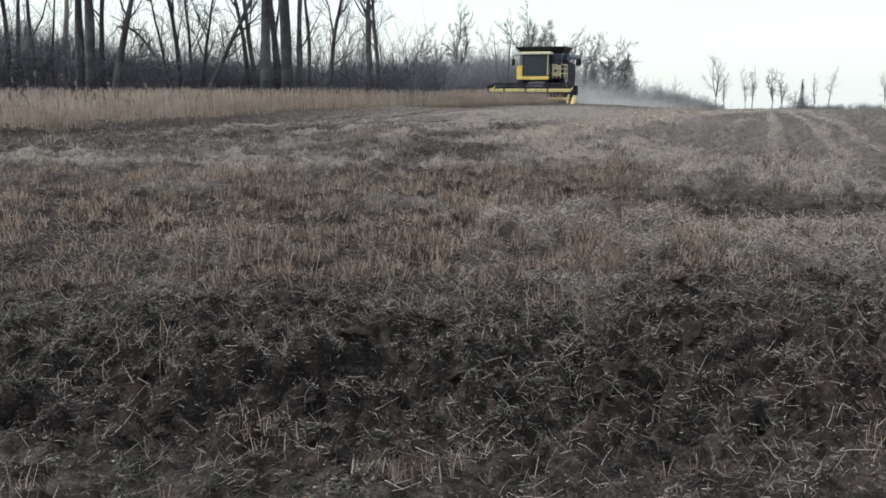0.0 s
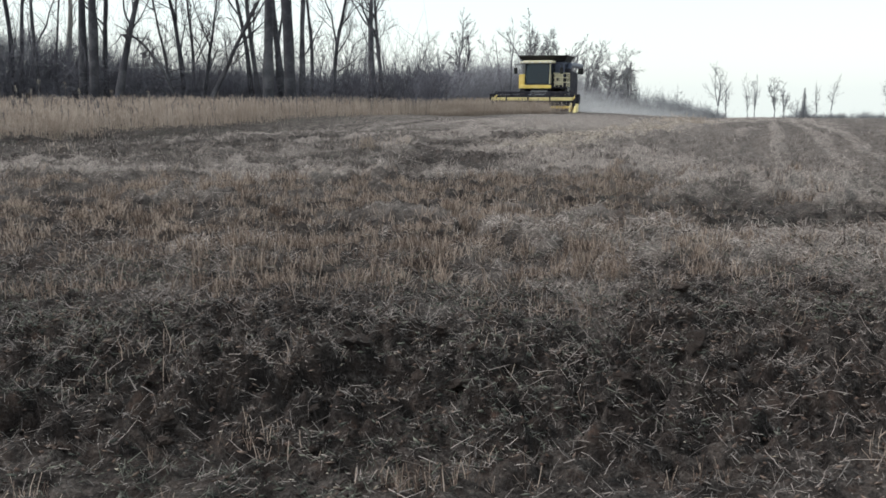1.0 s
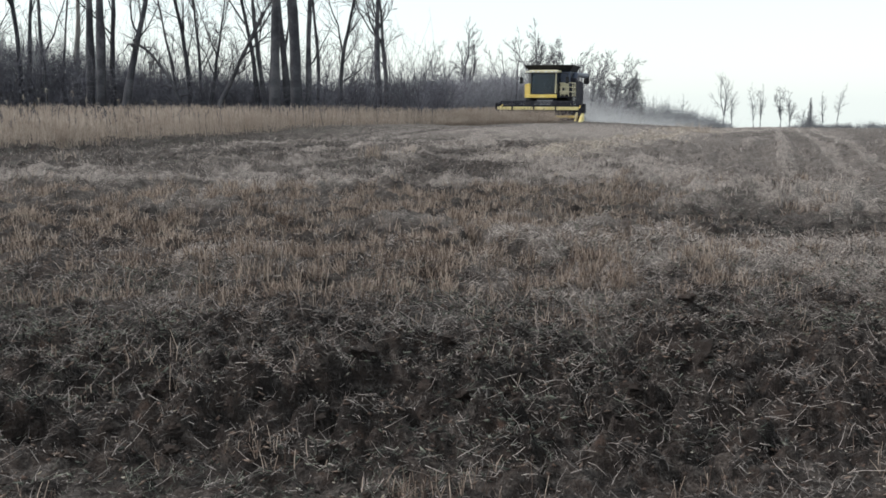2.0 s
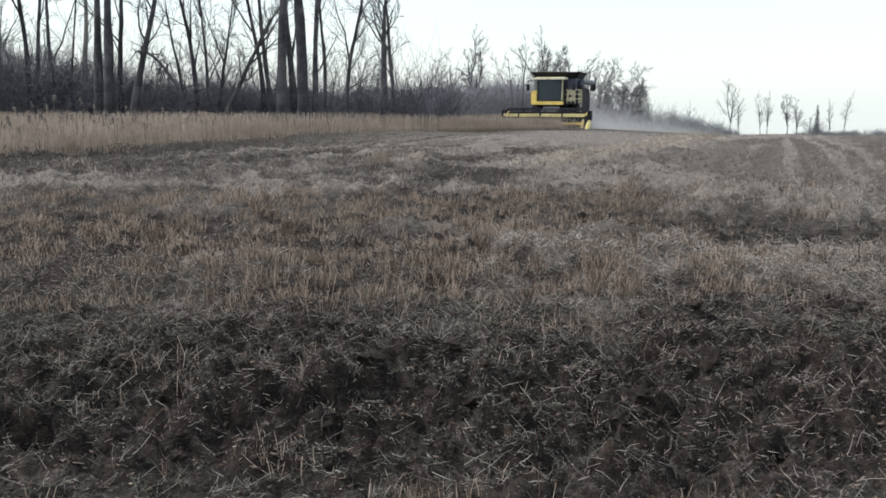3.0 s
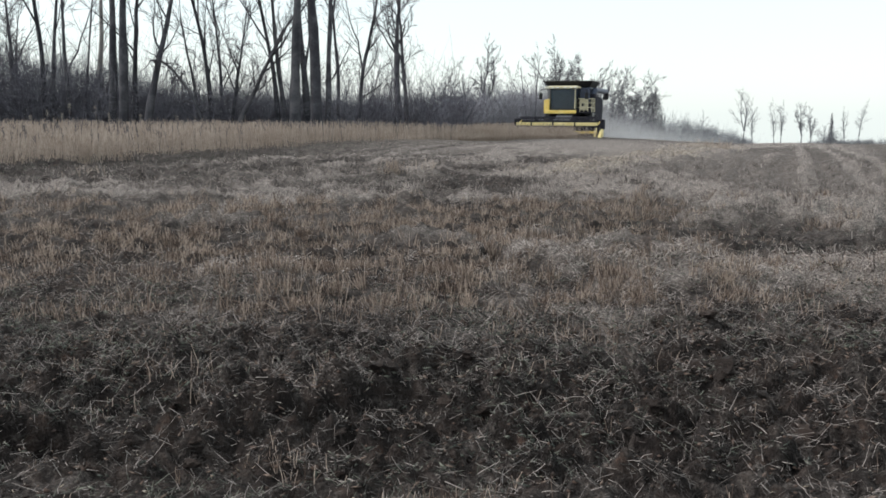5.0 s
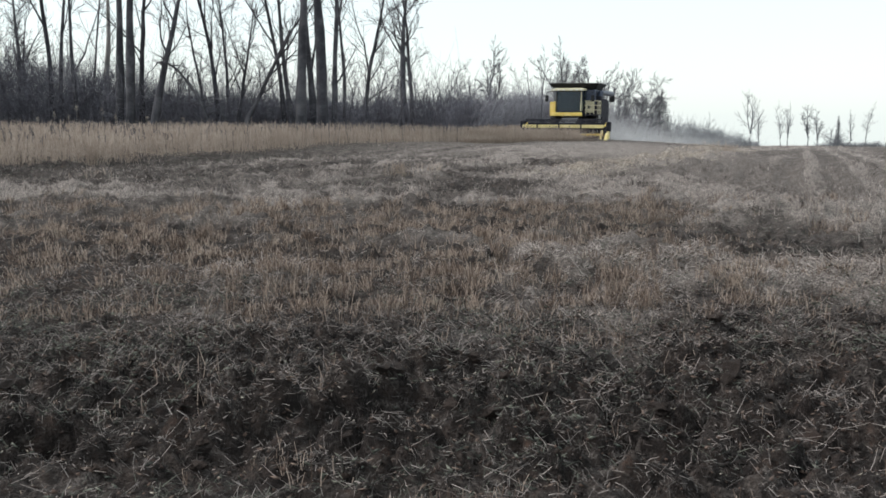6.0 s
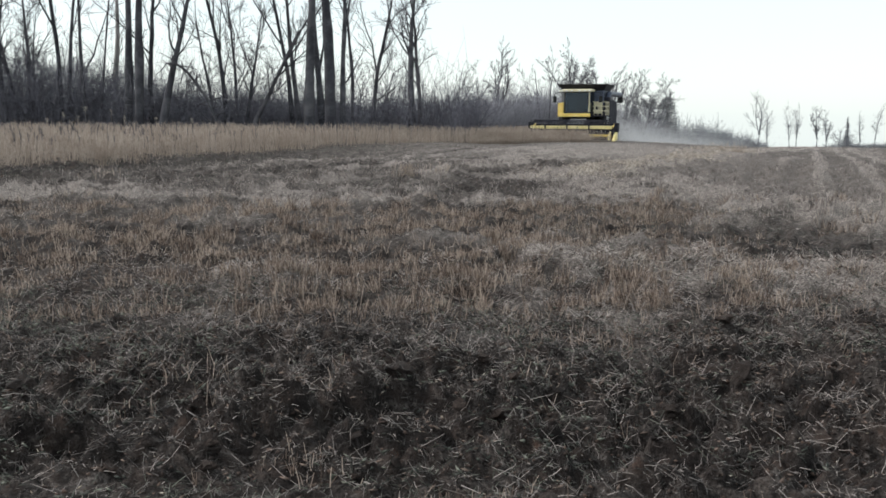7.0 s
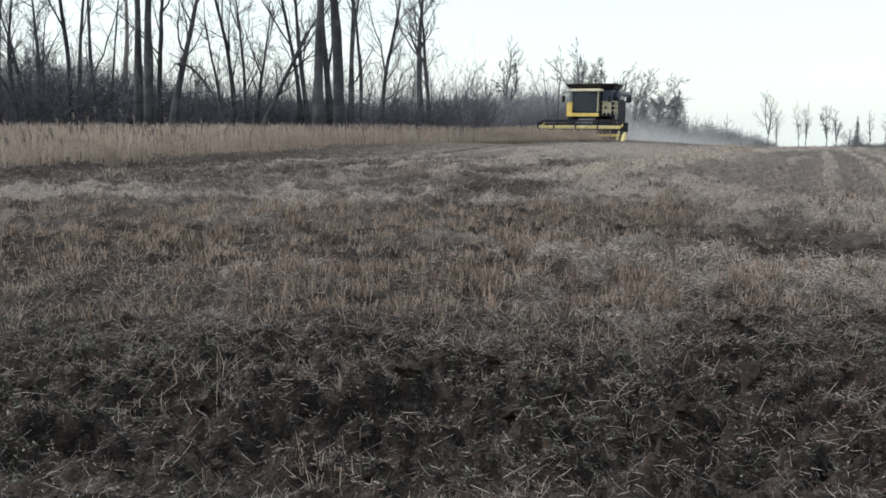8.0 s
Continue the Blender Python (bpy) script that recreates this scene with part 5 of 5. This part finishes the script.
    lad = part("ladder", rod_bm([(1.98, -1.5, 1.74), (2.12, -1.6, 0.55)], 0.028, 6, rod_bm([(1.98, -1.0, 1.74), (2.12, -1.0, 0.55)], 0.028, 6)), M_METAL, c, "worn steel ladder")
    for i in range(5):
        z = 0.62 + i * 0.25
        part("step", box_bm(1.96 + 0.13 * (1.72 - z), 2.12 + 0.1 * (1.72 - z), -1.55, -1.02, z, z + 0.03, 0.006), M_METAL, lad)
    # mirrors
    for s in (-1, 1):
        part("mirror_arm", rod_bm([(s * 0.9, -1.85, 3.44), (s * 1.62, -2.05, 3.34), (s * 1.62, -2.05, 2.95)], 0.02, 6), M_BLACK, c)
        part("mirror", box_bm(s * 1.62 - 0.12, s * 1.62 + 0.12, -2.10, -2.04, 2.68, 3.12, 0.03), M_BLACK, c, "black wing mirror")
    # unloading auger, folded back along the driver's left side
    part("unloading_auger", rod_bm([(1.72, 0.5, 3.05), (1.78, 0.7, 3.34), (1.80, 6.4, 3.38)], 0.19, 14), M_BLUEGREY, c, "dark grey unloading auger folded back")
    part("auger_boot", box_bm(1.6, 1.98, 6.3, 6.75, 2.75, 3.5, 0.05), M_BLACK, c, "black rubber spout")
    part("auger_riser", box_bm(1.46, 1.9, 0.25, 0.85, 1.7, 3.1, 0.06), M_STEEL, c)
    part("engine_hood", box_bm(-1.2, 1.2, 3.1, 5.2, 2.95, 3.45, 0.08), M_STEEL, c, "dark engine hood")
    part("exhaust", rod_bm([(-0.9, 3.6, 3.4), (-0.9, 3.6, 4.0), (-0.9, 3.75, 4.1)], 0.07, 10), M_METAL, c)
    part("straw_chopper", prism_bm([(5.9, 0.9), (6.9, 0.75), (6.9, 0.95), (6.3, 1.9), (5.9, 1.9)], -1.15, 1.15, 0.03), M_STEEL, c, "straw chopper at the rear")
    # feeder house
    part("feeder_cover", prism_bm([(-1.2, 1.62), (-1.2, 1.66), (-2.9, 1.24), (-2.9, 1.20)], -0.56, 0.56), M_GREY, c, "dusty grey feeder cover")
    part("feeder_house", prism_bm([(-0.6, 1.0), (-0.6, 1.75), (-3.0, 1.15), (-3.0, 0.35)], -0.62, 0.62, 0.03), M_STEEL, c, "dark feeder house")
    for s in (-1, 1):
        part("lift_cylinder", rod_bm([(s * 0.72, -0.5, 0.7), (s * 0.72, -2.6, 0.55)], 0.06, 8), M_METAL, c)
        part("drive_cover", box_bm(s * 0.64, s * 0.80, -2.6, -1.4, 0.9, 1.3, 0.04), M_STEEL, c)
    # cutting header
    W = 2.85
    h = part("header", prism_bm([(-2.98, 0.22), (-2.98, 1.12), (-3.06, 1.12), (-3.10, 0.36), (-3.5, 0.2), (-4.25, 0.12), (-4.25, 0.09), (-3.5, 0.13)], -W, W), M_STEEL, c, "dark cutting header, six metres wide")
    part("top_beam", box_bm(-W, W, -3.12, -2.94, 1.08, 1.22, 0.02), M_STEEL, h)
    for s in (-1, 1):
        part("end_sheet", prism_bm([(-2.96, 0.14), (-2.96, 1.18), (-3.4, 1.12), (-4.0, 0.62), (-4.4, 0.30), (-4.4, 0.10)], s * W - 0.03, s * W + 0.03, 0.008), M_STEEL, h, "dark end sheet")
        part("crop_divider", prism_bm([(-3.7, 0.10), (-3.7, 0.66), (-4.3, 0.50), (-5.05, 0.10), (-5.05, 0.05)], s * (W + 0.13) - 0.11, s * (W + 0.13) + 0.11, 0.04), M_PALE_YELLOW, h, "pale yellow pointed crop divider")
        part("divider_rod", prism_bm([(-4.0, 0.10), (-4.0, 0.72), (-4.5, 0.56), (-4.9, 0.12)], s * (W - 0.22) - 0.05, s * (W - 0.22) + 0.05, 0.02), M_PALE_YELLOW, h, "pale yellow divider plate")
        part("drive_box", box_bm(s * (W + 0.02), s * (W + 0.24), -3.7, -3.0, 0.62, 1.28, 0.04), M_STEEL, h, "dark header drive box")
        part("reel_arm", rod_bm([(s * (W - 0.08), -3.0, 1.2), (s * (W - 0.08), -4.0, 0.98)], 0.05, 8), M_YELLOW, h)
    part("auger", rod_bm([(-W + 0.05, -3.42, 0.48), (W - 0.05, -3.42, 0.48)], 0.17, 14), M_STEEL, h)
    flights = bmesh.new()
    for s in (-1, 1):
        prev = None
        for i in range(100):
            a, x = i / 12 * 2 * math.pi, s * (0.5 + i / 100 * (W - 0.6))
            ring = [flights.verts.new((x + o, -3.42 + r * math.cos(s * a), 0.48 + r * math.sin(s * a))) for r, o in ((0.16, 0), (0.29, 0), (0.29, 0.012), (0.16, 0.012))]
            if prev:
                for k in range(4):
                    flights.faces.new((prev[k], ring[k], ring[(k + 1) % 4], prev[(k + 1) % 4]))
            prev = ring
    part("auger_flight", flights, M_METAL, h)
    part("cutter_bar", box_bm(-W, W, -4.36, -4.22, 0.075, 0.12, 0.01), M_METAL, h)
    for i in range(40):
        x = -W + 0.08 + i * (2 * W - 0.16) / 39
        part("guard", prism_bm([(-4.3, 0.075), (-4.3, 0.125), (-4.52, 0.09)], x - 0.02, x + 0.02), M_METAL, h)
    # reel
    part("reel_tube", rod_bm([(-W + 0.1, -3.98, 0.95), (W - 0.1, -3.98, 0.95)], 0.06, 10), M_STEEL, h)
    for i in range(6):
        a = math.radians(12 + 60 * i)
        y, z = -3.98 + 0.50 * math.cos(a), 0.95 + 0.50 * math.sin(a)
        bat = part("reel_bat", box_bm(-W + 0.12, W - 0.12, y - 0.02, y + 0.02, z - 0.045, z + 0.045, 0.008), M_STEEL, h, "dark reel bat")
        tines = bmesh.new()
        for k in range(44):
            x = -W + 0.2 + k * (2 * W - 0.4) / 43
            bmesh.ops.create_cone(tines, cap_ends=True, segments=4, radius1=0.008, radius2=0.005, depth=0.24, matrix=pose(x, y - 0.02, z - 0.15))
        part("tines", tines, M_STEEL, bat)
    for x in (-2.9, -1.45, 0.0, 1.45, 2.9):
        sp = bmesh.new()
        for i in range(6):
            a = math.radians(12 + 60 * i)
            rod_bm([(x, -3.98, 0.95), (x, -3.98 + 0.5 * math.cos(a), 0.95 + 0.5 * math.sin(a))], 0.022, 6, sp)
        part("reel_spider", sp, M_STEEL, h)
    part("reel_guard", box_bm(-W + 0.05, W - 0.05, -4.56, -4.50, 0.86, 1.08, 0.02), M_PALE_YELLOW, h, "pale yellow front bar of the reel")
    for x in (-1.75, -0.25, 1.25):
        part("bracket", box_bm(x - 0.05, x + 0.05, -4.60, -4.48, 0.80, 1.10, 0.01), M_BLACK, h)
    part("skid_sheet", box_bm(1.2, W - 0.1, -4.47, -4.40, 0.34, 0.50, 0.02), M_YELLOW, h, "yellow lower sheet")
    return c


build_combine()


def build_dust():
    """Fine chaff and dust that hangs behind the machine, as a cloud of specks."""
    r = np.random.default_rng(23)
    n = 34000
    s = r.random(n) ** 1.5
    back = 5.0 + 30 * s
    side = 0.6 + r.normal(0, 0.8, n) * (1.0 + 2.4 * s) + 8 * s
    billow = 0.5 + fbm(back * 0.35, side * 0.4, 3)
    up = np.minimum(np.abs(r.normal(0, 1, n)) * (1.25 - 0.7 * s) * billow, 3.4)
    x = COMBINE_AT[0] - HEAD[0] * back + LEFT[0] * side
    y = COMBINE_AT[1] - HEAD[1] * back + LEFT[1] * side
    k = len(x)
    c = np.column_stack([x, y, land(x, y) + up + 0.05])
    rad = (0.018 + 0.012 * r.random(k))[:, None, None]
    tet = np.array([[1, 1, 1], [1, -1, -1], [-1, 1, -1], [-1, -1, 1]]) / 1.732
    v = (c[:, None] + tet[None] * rad + r.normal(0, 0.004, (k, 4, 3))).reshape(-1, 3)
    f = ((np.arange(k) * 4)[:, None, None] + np.array([[0, 1, 2], [0, 3, 1], [0, 2, 3], [1, 3, 2]])[None]).reshape(-1, 3)
    tagged(new("dust", mesh_of("dust", v, f, M_DUST)), "pale chaff dust drifting behind the harvester", "dust", kind="stuff")


build_dust()
